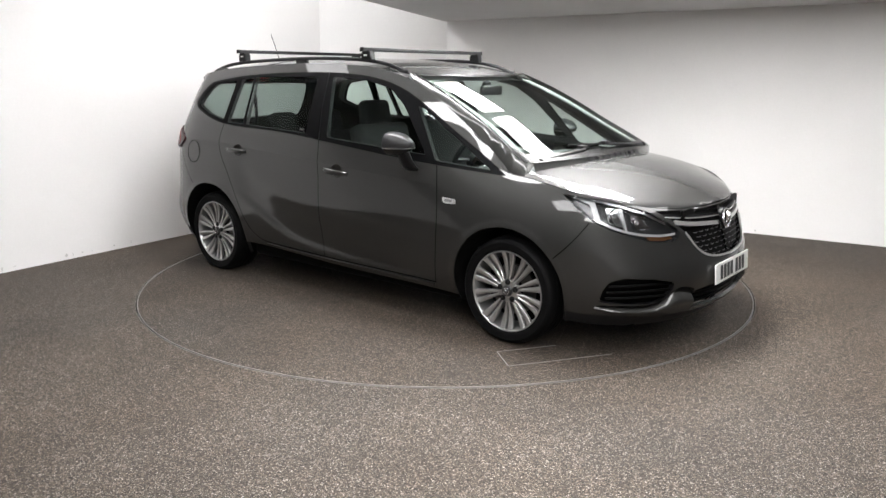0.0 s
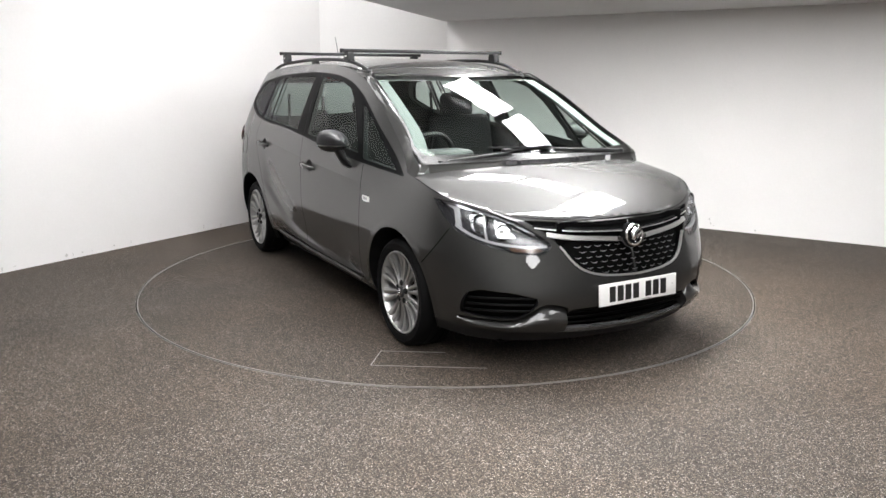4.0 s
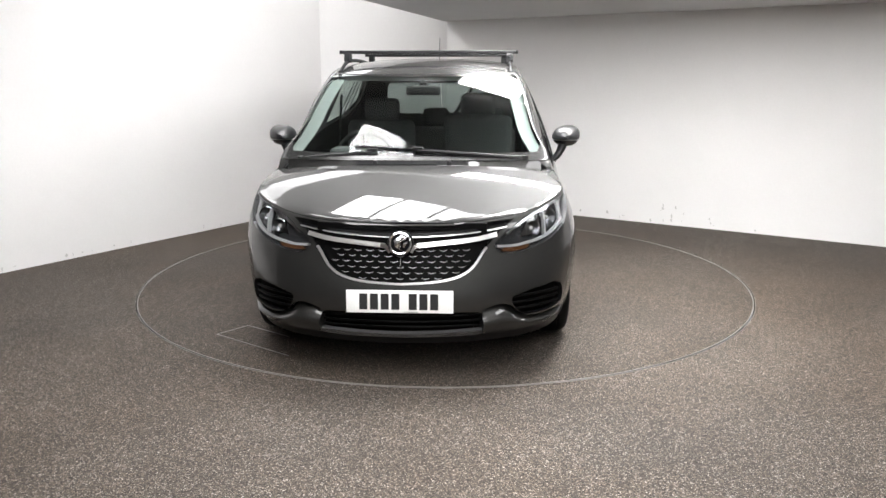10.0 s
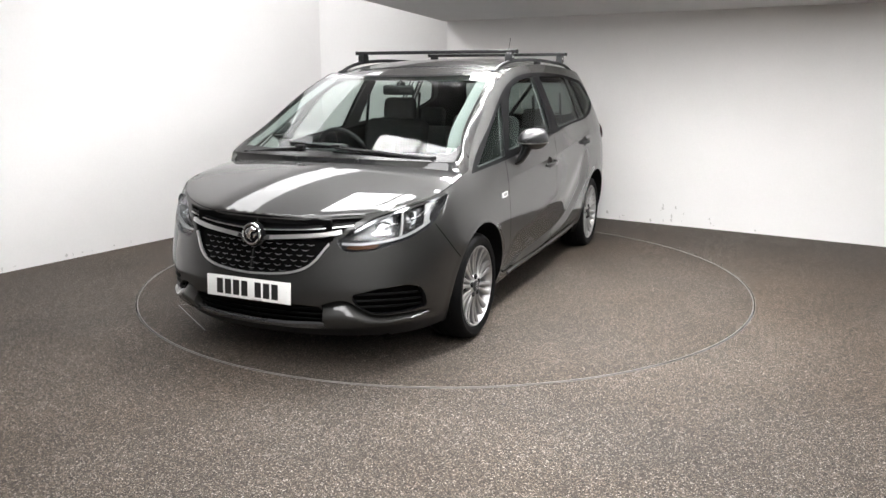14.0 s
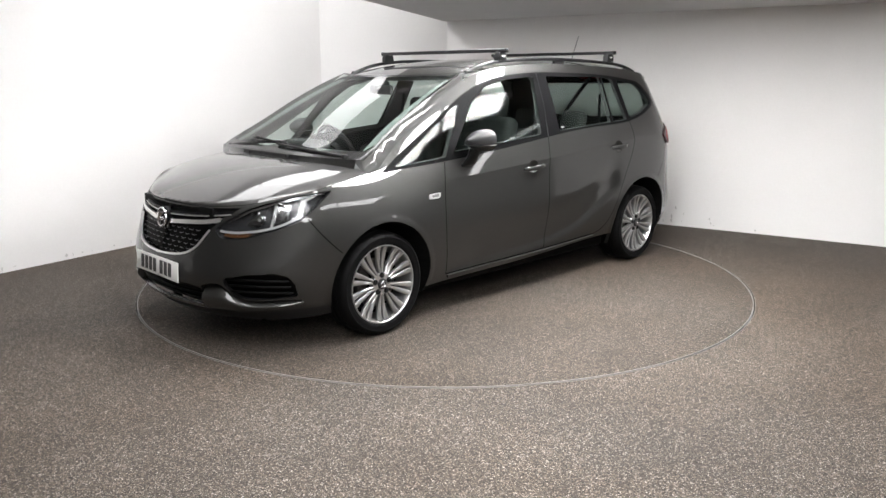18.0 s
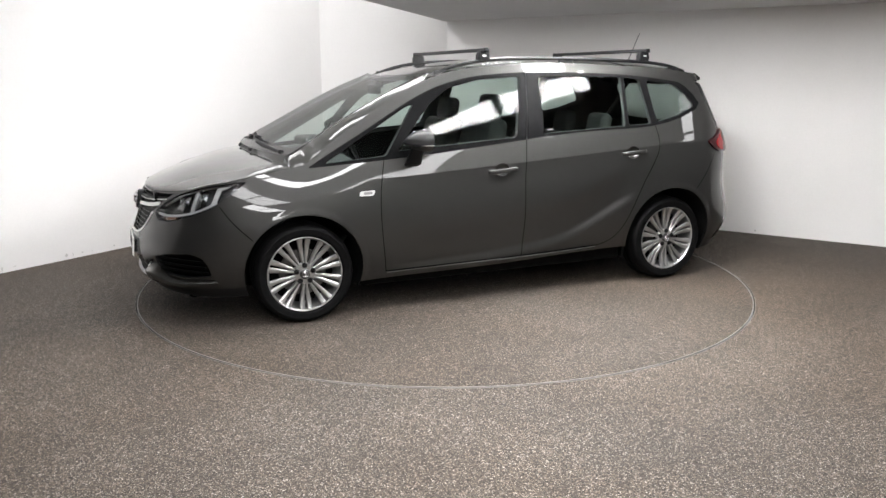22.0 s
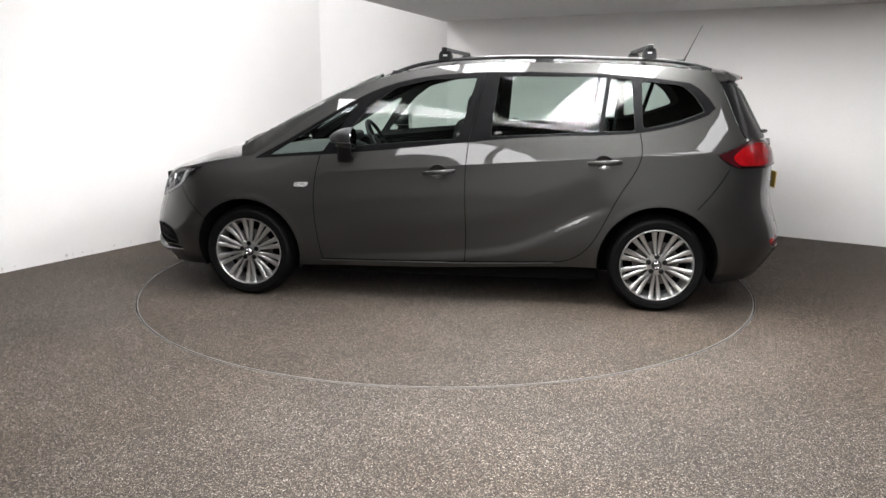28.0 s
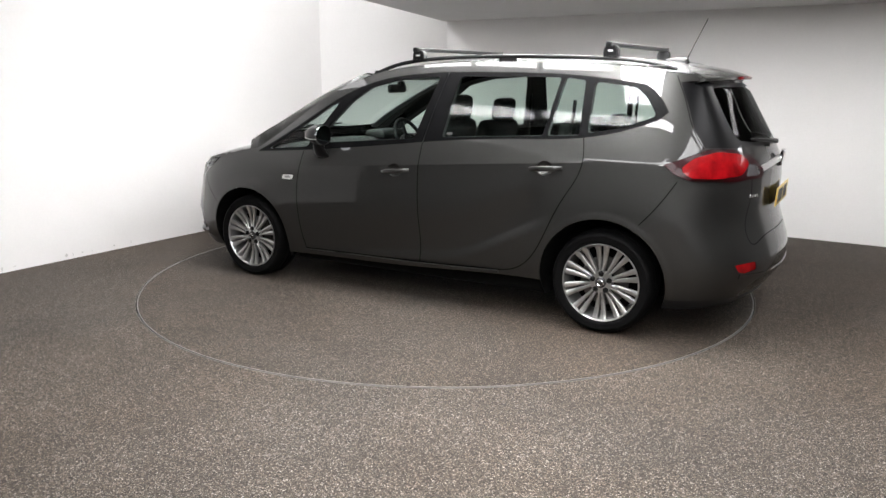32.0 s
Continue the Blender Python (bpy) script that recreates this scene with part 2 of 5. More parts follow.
def scuffs(owner, a, b, spans, n):
    """Small worn marks low on a wall."""
    a, b = Vector((*a, 0)), Vector((*b, 0))
    d = (b - a).normalized()
    out = Vector((d.y, -d.x, 0)) * 0.0015
    for k in range(n):
        s0, s1, top = spans[k % len(spans)]
        c = a + d * rng.uniform(s0, s1) + Vector((0, 0, 0.03 + (top - 0.03) * rng.random() ** 1.8)) + out
        w, h = rng.uniform(0.004, 0.02), rng.uniform(0.004, 0.03)
        bm = bmesh.new()
        vs = [bm.verts.new(c + d * w * math.cos(q) * rng.uniform(0.4, 1) + Vector((0, 0, h * math.sin(q) * rng.uniform(0.4, 1)))) for q in np.linspace(0, math.tau, 9)[:-1]]
        bm.faces.new(vs)
        part("scuff_mark", bm, SCUFF, owner, smooth=False)


scuffs(walls["wall_right"], CORNERS["rb"], CORNERS["ra"], [(1.3, 1.8, 0.30), (1.9, 3.6, 0.12), (2.6, 2.9, 0.22)], 26)
scuffs(walls["wall_left"], CORNERS["la"], CORNERS["lb"], [(2.6, 6.6, 0.06)], 18)
bm = bmesh.new()
N = 160
inner = [bm.verts.new((math.cos(k * math.tau / N) * (TABLE_R + 0.004), math.sin(k * math.tau / N) * (TABLE_R + 0.004), 0)) for k in range(N)]
outer = [bm.verts.new((math.cos(k * math.tau / N) * 12, math.sin(k * math.tau / N) * 12, 0)) for k in range(N)]
deep = [bm.verts.new((v.co.x, v.co.y, -0.06)) for v in inner]
for k in range(N):
    j = (k + 1) % N
    bm.faces.new((inner[k], inner[j], outer[j], outer[k]))
    bm.faces.new((inner[k], inner[j], deep[j], deep[k]))
ground = tagged(mesh_object("floor", bm, FLOOR, False), "grey-brown speckled hard floor covering", "floor", kind="structure")
bm = bmesh.new()
lathe(bm, [(TABLE_R + 0.0042, -0.02), (TABLE_R + 0.0045, 0.001), (TABLE_R + 0.0065, 0.001), (TABLE_R + 0.007, -0.004)], 160, "z")
part("floor_edge_strip", bm, STEEL, ground, "thin worn metal strip round the turntable", smooth=False)

# the room stands askew to the camera: its corner, and the ways along its two walls
CORNER = Vector((-0.899, 4.085))
ALONG_R, ALONG_L = Vector((0.846, -0.534)), Vector((-0.534, -0.846))


def room(a, b):
    """Plan point a metres along the right wall and b along the left one, from the corner."""
    q = CORNER + ALONG_R * a + ALONG_L * b
    return (q.x, q.y)


PANEL_Z = 3.0
CEIL_Z = 3.024
bm = bmesh.new()
slab(bm, [(-5.4, -8.7), (5.4, -8.7), (5.4, 4), (-5.4, 4)], CEIL_Z, CEIL_Z + 0.1)
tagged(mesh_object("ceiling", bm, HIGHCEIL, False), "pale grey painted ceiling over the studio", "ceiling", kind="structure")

# lower ceilings round the raised light well
LOW_Z = 2.12
for name, poly in (("ceiling_low_1", [(0.02, 3.62), (-0.60, 1.23), room(1.95, 2.90), room(9, 2.90), room(9, -0.1)]),
                   ("ceiling_low_2", [room(-0.5, 5.7), room(11, 5.7), room(11, 12), room(-0.5, 12)]),
                   ("ceiling_low_4", [room(4.2, 2.904), room(5.596, 2.904), room(5.596, 4.3), room(4.2, 4.3)]),
                   ("ceiling_low_3", [room(5.6, 2.94), room(11, 2.94), room(11, 5.66), room(5.6, 5.66)])):
    bm = bmesh.new()
    slab(bm, poly, LOW_Z, LOW_Z + 0.08)
    tagged(mesh_object(name, bm, CEIL, False), "lower white painted ceiling beside the light well", "ceiling", kind="structure")


def light_panel(a0, a1, b0, b1, z=PANEL_Z, lit=None, deep=0.0):
    """A flat light panel under the ceiling: frame and glowing diffuser, which may hang deeper than its frame."""
    e = new("light_panel")
    q = [Vector((*room(a, b), 0)) for a, b in ((a0, b0), (a1, b0), (a1, b1), (a0, b1))]
    c = sum(q, Vector()) / 4
    e.location = (c.x, c.y, z)
    bm = bmesh.new()
    inner = [c + (p - c) * (1 - 0.025 / ((p - c).length * 0.707)) for p in q]
    for k in range(4):
        j = (k + 1) % 4
        lo = [bm.verts.new((p.x - c.x, p.y - c.y, -0.004)) for p in (q[k], q[j], inner[j], inner[k])]
        hi = [bm.verts.new((p.co.x, p.co.y, 0.028)) for p in lo]
        bm.faces.new(lo), bm.faces.new(hi)
        for i in range(4):
            bm.faces.new((lo[i], lo[(i + 1) % 4], hi[(i + 1) % 4], hi[i]))
    part("frame", bm, CEIL, e, "white metal frame", smooth=False)
    bm = bmesh.new()
    slab(bm, [(p.x - c.x, p.y - c.y) for p in inner], -deep, 0.02)
    part("diffuser", bm, lit or LIGHT, e, "glowing diffuser", smooth=False)
    return tagged(e, "flat white light panel fixed under the ceiling", "light panel", group="light panels over the turntable")


# over the low ceiling: a deep pair before the right wall, slim rows beside it and by the camera
for k in range(2):
    light_panel(2.95 + 0.64 * k, 3.57 + 0.64 * k, 2.50, 2.87, LOW_Z - 0.026, STRONG)
# unseen row, added only to brighten the right wall
for k in range(3):
    light_panel(5.3 + 1.2 * k, 6.48 + 1.2 * k, 1.3, 1.62, LOW_Z - 0.026, WALLWASH)
for k in range(2):
    light_panel(4.26, 4.68, 2.35 + 0.95 * k, 3.28 + 0.95 * k, LOW_Z - 0.026, STRONG)
for k in range(2):
    light_panel(5.75, 6.3, 2.95 + 1.2 * k, 4.13 + 1.2 * k, LOW_Z - 0.026, MEDIUM)
for k in range(2):
    light_panel(3.3 + 1.2 * k, 4.48 + 1.2 * k, 5.76, 6.68, LOW_Z - 0.026, MEDIUM)
for k in range(2):
    light_panel(5.2 + 1.2 * k, 6.38 + 1.2 * k, 6.75, 7.85, LOW_Z - 0.026, NEAR)
# in the raised well
for k in range(3):
    light_panel(0.48, 1.06, 0.90 + 1.2 * k, 2.08 + 1.2 * k, PANEL_Z, DIMMED, 0.12)
for k in range(3):
    light_panel(2.08 + 0.63 * k, 2.70 + 0.63 * k, 3.28, 4.15)
for k in range(3):
    light_panel(1.9 + 1.2 * k, 3.08 + 1.2 * k, 5.22, 5.50)

# ---- turntable ----
table = new("turntable")
tagged(table, "flush round turntable covered like the floor", "turntable")
bm = bmesh.new()
lathe(bm, [(0.0001, 0.0), (TABLE_R - 0.012, 0.0), (TABLE_R - 0.012, -0.03)], 160, "z")
part("deck", bm, DECK, table, smooth=False)
bm = bmesh.new()
lathe(bm, [(TABLE_R - 0.0118, -0.002), (TABLE_R - 0.0095, 0.003), (TABLE_R - 0.005, 0.003), (TABLE_R - 0.004, -0.02)], 160, "z")
part("rim", bm, STEEL, table, "thin worn metal edge strip", smooth=False)


# the cover of a hatch in the deck: thin metal edges
hu, hv, h0 = Vector((0.552, 0.834)), Vector((-0.775, 0.632)), Vector((1.484, -1.300))
for a, b in ((h0, h0 + hv * 0.223), (h0, h0 + hu * 0.62), (h0 + hv * 0.223, h0 + hv * 0.223 + hu * 0.36)):
    d = (b - a).normalized()
    n = Vector((-d.y, d.x)) * 0.0025
    bm = bmesh.new()
    slab(bm, [tuple(a + n), tuple(a - n), tuple(b - n), tuple(b + n)], -0.002, 0.0022)
    part("hatch_edge", bm, STEEL, table, "thin metal edge of a floor hatch", smooth=False)


# ---- car body surface ----
class Spline:
    """Natural cubic through knots."""

    def __init__(self, pts):
        pts = sorted(pts)
        x, y = np.array([q[0] for q in pts], float), np.array([q[1] for q in pts], float)
        n = len(x)
        h = np.diff(x)
        a, r = np.eye(n), np.zeros(n)
        for i in range(1, n - 1):
            a[i, i - 1], a[i, i], a[i, i + 1] = h[i - 1], 2 * (h[i - 1] + h[i]), h[i]
            r[i] = 6 * ((y[i + 1] - y[i]) / h[i] - (y[i] - y[i - 1]) / h[i - 1])
        self.x, self.y, self.m, self.h = x, y, np.linalg.solve(a, r), h

    def __call__(self, t):
        x, y, m, h = self.x, self.y, self.m, self.h
        i = np.clip(np.searchsorted(x, t) - 1, 0, len(x) - 2)
        a, b, hi = x[i + 1] - t, t - x[i], h[i]
        return (m[i] * a**3 + m[i + 1] * b**3) / (6 * hi) + (y[i] / hi - m[i] * hi / 6) * a + (y[i + 1] / hi - m[i + 1] * hi / 6) * b


HUB_Z, HUB_X = 0.312, 1.38


def ease(a, b, t):
    s = np.clip((t - a) / (b - a), 0, 1)
    return s * s * s * (s * (6 * s - 15) + 10)


# plan outline at bumper height, along p: front centre, side, rear centre
PLAN = [(3.44, 2.245, -0.485), (3.19, 2.31, -0.25), (2.94, 2.33, 0), (2.69, 2.31, 0.25), (2.44, 2.245, 0.485), (2.205, 2.125, 0.69), (1.98, 1.955, 0.83), (1.75, 1.75, 0.905),
        (1.38, 1.38, 0.935), (0.9, 0.9, 0.922), (0.3, 0.3, 0.922), (-0.4, -0.4, 0.925), (-1.0, -1.0, 0.927), (-1.4, -1.4, 0.935),
        (-1.75, -1.75, 0.912), (-1.97, -1.962, 0.838), (-2.17, -2.112, 0.70), (-2.4, -2.205, 0.483), (-2.64, -2.255, 0.242), (-2.88, -2.27, 0), (-3.12, -2.25, -0.24), (-3.36, -2.19, -0.475)]
PX, PY = Spline([(a, b) for a, b, c in PLAN]), Spline([(a, c) for a, b, c in PLAN])
SIDE = Spline([(0.15, 0.10), (0.25, 0.055), (0.36, 0.022), (0.5, 0.005), (0.65, 0.0), (0.8, 0.004), (0.95, 0.018), (1.1, 0.05), (1.3, 0.13), (1.5, 0.234), (1.6, 0.299), (1.7, 0.362)])
NOSE = Spline([(0.15, 0.14), (0.22, 0.07), (0.32, 0.015), (0.45, 0.0), (0.55, 0.02), (0.65, 0.05), (0.75, 0.082), (0.82, 0.125), (0.92, 0.25), (1.1, 0.55)])
TAIL = Spline([(0.15, 0.15), (0.25, 0.08), (0.36, 0.012), (0.48, 0.0), (0.58, 0.03), (0.7, 0.065), (0.9, 0.07), (1.02, 0.09), (1.12, 0.14), (1.3, 0.24), (1.46, 0.335), (1.56, 0.41)])
INSET = Spline([(-1, 0.0), (0.3, 0.004), (0.6, 0.018), (0.9, 0.048), (1.3, 0.120), (1.75, 0.115), (2.2, 0.05), (3.2, 0.0)])


def shoulder(z):
    """How far the skin has leaned in over the shoulder: ever more up to the belt, then less and less."""
    s = np.maximum((z - 0.58) / 0.44, 0)
    return np.where(s < 1, s * s, 1 + (1 - np.exp(-1.6 * np.maximum(s - 1, 0))) * 1.25)


# the sweeping crease over the sill, and the line through the door handles
CREASE = Spline([(1.1, 0.298), (0.6, 0.315), (0.114, 0.345), (-0.108, 0.368), (-0.30, 0.390), (-0.414, 0.412), (-0.534, 0.450), (-0.666, 0.512), (-0.774, 0.566), (-0.9, 0.628), (-1.25, 0.76)])


def shoulder_line(p):
    return 0.929 - 0.067 * (p - 0.036)


TOP_CABIN = Spline([(-3.1, 1.497), (-2.6, 1.498), (-2.2, 1.503), (-1.95, 1.51), (-1.75, 1.525), (-1.5, 1.55), (-1.0, 1.58), (-0.4, 1.59), (0.0, 1.572), (0.3, 1.532), (0.5, 1.475), (0.7, 1.385), (0.9, 1.265), (1.1, 1.133), (1.34, 0.975)])
TOP_WING = Spline([(1.34, 0.975), (1.55, 0.942), (1.75, 0.908), (1.98, 0.872), (2.205, 0.832), (2.44, 0.808), (2.69, 0.799), (2.94, 0.797), (3.19, 0.799)])
BOTTOM = Spline([(3.19, 0.19), (2.94, 0.19), (2.4, 0.19), (2.0, 0.19), (1.75, 0.20), (1.4, 0.21), (0.97, 0.225), (0.0, 0.245), (-0.8, 0.28), (-1.3, 0.26), (-1.75, 0.20), (-2.1, 0.21), (-2.88, 0.23), (-3.12, 0.23)])


def top_line(p):
    return np.where(p < 1.34, TOP_CABIN(p), TOP_WING(p))


def wrap(p, z, off=0.0):
    """The point of the body's skin at p along the outline and height z, off metres proud of it."""
    p, z = np.asarray(p, float), np.asarray(z, float)
    x, y = PX(p), PY(p)
    e = 1e-3
    tx, ty = (PX(p + e) - PX(p - e)), (PY(p + e) - PY(p - e))
    l = np.hypot(tx, ty)
    nx, ny = -ty / l, tx / l
    wf, wr = ease(1.65, 2.45, p), ease(-1.62, -2.35, p)
    d = (1 - wf - wr) * (SIDE(z) + INSET(p) * shoulder(z)) + wf * NOSE(z) + wr * TAIL(z)
    # hollow over the sweeping crease low on the doors
    crease = CREASE(np.clip(p, -1.25, 1.1))
    d = d + 0.020 * ease(crease + 0.30, crease + 0.03, z) * ease(crease - 0.07, crease + 0.02, z) * ease(0.95, 0.45, p) * ease(-1.12, -0.86, p)
    # the shoulder line through the door handles stands a little proud
    u = np.clip(np.abs(z - shoulder_line(p)) / 0.13, 0, 1)
    d = d - 0.008 * (1 - u) ** 2 * ease(1.05, 0.55, p) * ease(-1.9, -1.6, p)
    # flared edge round the wheel arches
    for cx, r in ((HUB_X, 0.372), (-HUB_X, 0.384)):
        far = np.hypot(p - cx, z - HUB_Z - 0.004) - r
        d = d - 0.003 * ease(0.05, 0.008, far) * ease(0.17, 0.24, z)
    d = d - off
    return np.stack([x - nx * d, y - ny * d, z], -1)


# sign check: outward must be +y on the side
if wrap(0.0, 0.6)[1] < wrap(0.0, 0.6, -0.1)[1]:
    raise ValueError("skin is inside out")


def wrap_normal(p, z):
    e = 2e-3
    a = wrap(p + e, z) - wrap(p - e, z)
    b = wrap(p, z + e) - wrap(p, z - e)
    n = np.cross(b, a)
    return n / np.linalg.norm(n, axis=-1, keepdims=True)


def inside(pts, poly):
    """Which points lie in the polygon."""
    x, y = pts[:, 0], pts[:, 1]
    r = np.zeros(len(pts), bool)
    n = len(poly)
    for i in range(n):
        x0, y0 = poly[i]
        x1, y1 = poly[(i + 1) % n]
        hit = (y0 > y) != (y1 > y)
        with np.errstate(divide="ignore", invalid="ignore"):
            r ^= hit & (x < (x1 - x0) * (y - y0) / (y1 - y0) + x0)
    return r


def rounded(poly, r=0.03, n=4):
    """The polygon with its corners rounded."""
    out = []
    k = len(poly)
    for i in range(k):
        a, b, c = (Vector(poly[j % k]) for j in (i - 1, i, i + 1))
        d0, d1 = a - b, c - b
        s = min(r, d0.length * 0.45, d1.length * 0.45)
        q0, q1 = b + d0.normalized() * s, b + d1.normalized() * s
        for j in range(n + 1):
            t = j / n
            q = q0 * (1 - t) ** 2 + b * 2 * t * (1 - t) + q1 * t * t
            out.append((q.x, q.y))
    return out


def dense(line, step=0.03, close=False):
    """Points added along a line, so that it follows the skin."""
    out = []
    n = len(line)
    for i in range(n if close else n - 1):
        a, b = Vector(line[i]), Vector(line[(i + 1) % n])
        k = max(1, int((b - a).length / step))
        out += [tuple(a.lerp(b, j / k)) for j in range(k)]
    if not close:
        out.append(tuple(line[-1]))
    return out


def smooth_line(pts, n=24):
    """A curve through points, by chord length."""
    t = np.r_[0, np.cumsum([math.dist(a, b) for a, b in zip(pts, pts[1:])])]
    sx, sy = Spline(list(zip(t, [q[0] for q in pts]))), Spline(list(zip(t, [q[1] for q in pts])))
    u = np.linspace(0, t[-1], n)
    return [(float(sx(a)), float(sy(a))) for a in u]


def smooth3(pts, n):
    """A curve through points in space."""
    t = np.r_[0, np.cumsum([math.dist(a, b) for a, b in zip(pts, pts[1:])])]
    c = [Spline(list(zip(t, [q[k] for q in pts]))) for k in range(3)]
    return [tuple(float(k(u)) for k in c) for u in np.linspace(0, t[-1], n)]


def strip(line, w):
    """A thin polygon of width w along a line."""
    l, r = [], []
    for i, q in enumerate(line):
        a, b = Vector(line[max(i - 1, 0)]), Vector(line[min(i + 1, len(line) - 1)])
        d = (b - a).normalized()
        n = Vector((-d.y, d.x)) * w / 2
        l.append((q[0] + n.x, q[1] + n.y)), r.append((q[0] - n.x, q[1] - n.y))
    return l + r[::-1]


def cdt(boundary, polys, step):
    """Triangles of a flat region, cut along all the polygons, on a fine grid."""
    pts, edges = [], []

    def ring(poly):
        s = len(pts)
        pts.extend(poly)
        edges.extend((s + i, s + (i + 1) % len(poly)) for i in range(len(poly)))

    ring(boundary)
    for q in polys:
        ring(q)
    b = np.array(boundary)
    gx = np.arange(b[:, 0].min(), b[:, 0].max(), step)
    gy = np.arange(b[:, 1].min(), b[:, 1].max(), step)
    g = np.array([(x + (step / 2 if j % 2 else 0), y) for j, y in enumerate(gy) for x in gx])
    g = g[inside(g, boundary)]
    lines = np.array(pts)
    keep = np.array([np.min(np.sum((lines - q) ** 2, 1)) > (step * 0.35) ** 2 for q in g])
    pts.extend(map(tuple, g[keep]))
    v, _, f, _, _, _ = delaunay_2d_cdt([Vector(q) for q in pts], edges, [], 0, 1e-5)
    v = np.array([(q.x, q.y) for q in v])
    f = np.array([t for t in f if len(t) == 3])
    c = v[f].mean(1)
    return v, f[inside(c, boundary)]


def skin(name, v, f, lift, normal, mat, parent, label="", mirror=True, flip=False, thick=0.0):
    """Links the triangles f as one part: lifted from the flat to the body, mirrored too where asked."""
    used, inv = np.unique(f, return_inverse=True)
    q = v[used]
    t = inv.reshape(-1, 3)
    co, no = lift(q), normal(q)
    tri = co[t]
    cr = np.cross(tri[:, 1] - tri[:, 0], tri[:, 2] - tri[:, 0])
    bad = np.sum(cr * no[t].mean(1), 1) < 0
    t[bad] = t[bad][:, ::-1]
    if flip:
        co, no = co * (1, -1, 1), no * (1, -1, 1)
        t = t[:, ::-1]
    cos, nos, tris = [co], [no], [t]
    if mirror:
        cos.append(co * (1, -1, 1)), nos.append(no * (1, -1, 1)), tris.append(t[:, ::-1] + len(co))
    if thick:
        # an inner skin and the edge between the two
        base = sum(len(c) for c in cos)
        ncos, nnos, ntris = [c - n * thick for c, n in zip(cos, nos)], [-n for n in nos], []
        edge = []
        at = 0
        for k, tt in enumerate(tris):
            count = {}
            for a, b, c in tt:
                for e in ((a, b), (b, c), (c, a)):
                    count[e] = 1
            for (a, b) in count:
                if (b, a) not in count:
                    edge += [(b, a, a + base), (b, a + base, b + base)]
            ntris.append(tt[:, ::-1] + base)
        cos += ncos
        nos += nnos
        tris += ntris
        if edge:
            tris.append(np.array(edge))
    co, no, t = np.concatenate(cos), np.concatenate(nos), np.concatenate(tris)
    me = bpy.data.meshes.new(name)
    me.from_pydata(co.tolist(), [], t.tolist())
    me.materials.append(mat)
    me.shade_smooth()
    if not thick:
        me.normals_split_custom_set_from_vertices(no.tolist())
    else:
        me.set_sharp_from_angle(angle=radians(50))
    ob = new(name, me)
    ob.parent = parent
    if label:
        ob["label"] = label
    return ob


car = new("car")
tagged(car, "dark grey metallic people carrier with roof bars on a turntable", "car")



def arch(cx, n=26, less=0.0):
    r = (0.372 if cx > 0 else 0.384) - less
    a = [radians(-20 + 220 * k / n) for k in range(n + 1)]
    return [(cx + math.cos(t) * r, HUB_Z + 0.004 + math.sin(t) * r) for t in a]


def arch_hole(cx):
    return [(cx + 0.30, 0.10)] + arch(cx) + [(cx - 0.30, 0.10)]


# outlines on the skin: along the body, and height
BELT = smooth_line([(1.315, 0.955), (0.862, 0.987), (0.323, 1.036), (-0.123, 1.083), (-0.769, 1.130), (-1.22, 1.152), (-1.455, 1.197), (-1.658, 1.262)], 40)
ROOFLINE = smooth_line([(1.315, 0.962), (0.9, 1.19), (0.551, 1.385), (0.357, 1.457), (0.128, 1.502), (-0.246, 1.527), (-0.756, 1.524), (-1.217, 1.499), (-1.548, 1.458)], 40)
DLO = BELT + [(-1.715, 1.305), (-1.675, 1.365), (-1.61, 1.425)] + ROOFLINE[::-1]
GLASSES = {
    "quarter_light": rounded([(1.215, 0.978), (0.67, 1.302), (0.605, 1.325), (0.83, 1.012)], 0.016),
    "front_door_glass": rounded([(0.758, 1.04), (0.50, 1.325), (0.355, 1.424), (0.13, 1.476), (-0.19, 1.498), (-0.085, 1.106)], 0.025),
    "rear_door_glass": rounded([(-0.295, 1.122), (-0.335, 1.50), (-1.02, 1.495), (-0.975, 1.157)], 0.02),
    "fixed_glass": rounded([(-1.005, 1.158), (-1.045, 1.492), (-1.175, 1.478), (-1.20, 1.166)], 0.02),
    "rear_quarter_glass": rounded([(-1.25, 1.178), (-1.235, 1.47), (-1.49, 1.442), (-1.57, 1.385), (-1.645, 1.285), (-1.45, 1.218)], 0.03),
}
DOOR_FRONT = smooth_line([(0.848, 0.985), (0.87, 0.89), (0.886, 0.78), (0.88, 0.5), (0.85, 0.275)], 20)
DOOR_MID = smooth_line([(-0.155, 1.084), (-0.138, 0.9), (-0.14, 0.6), (-0.139, 0.385), (-0.13, 0.29)], 20)
DOOR_REAR = smooth_line([(-1.232, 1.153), (-1.248, 1.02), (-1.135, 0.787), (-1.006, 0.527), (-0.90, 0.38), (-0.80, 0.325), (-0.70, 0.31)], 30)
PILLAR_B = [(-0.157, 1.09), (-0.20, 1.3), (-0.243, 1.522)]
SILL = dense([(0.85, 0.275), (-0.13, 0.29), (-0.70, 0.31)], 0.05)
BUMPER_F = smooth_line([(1.880, 0.755), (1.80, 0.66), (1.69, 0.555)], 8)
BUMPER_R = smooth_line([(-1.60, 0.685), (-1.686, 0.784), (-1.79, 0.935)], 8)
TAILGATE = smooth_line([(-1.745, 1.505), (-1.818, 1.36), (-1.868, 1.22), (-1.938, 1.112)], 14)
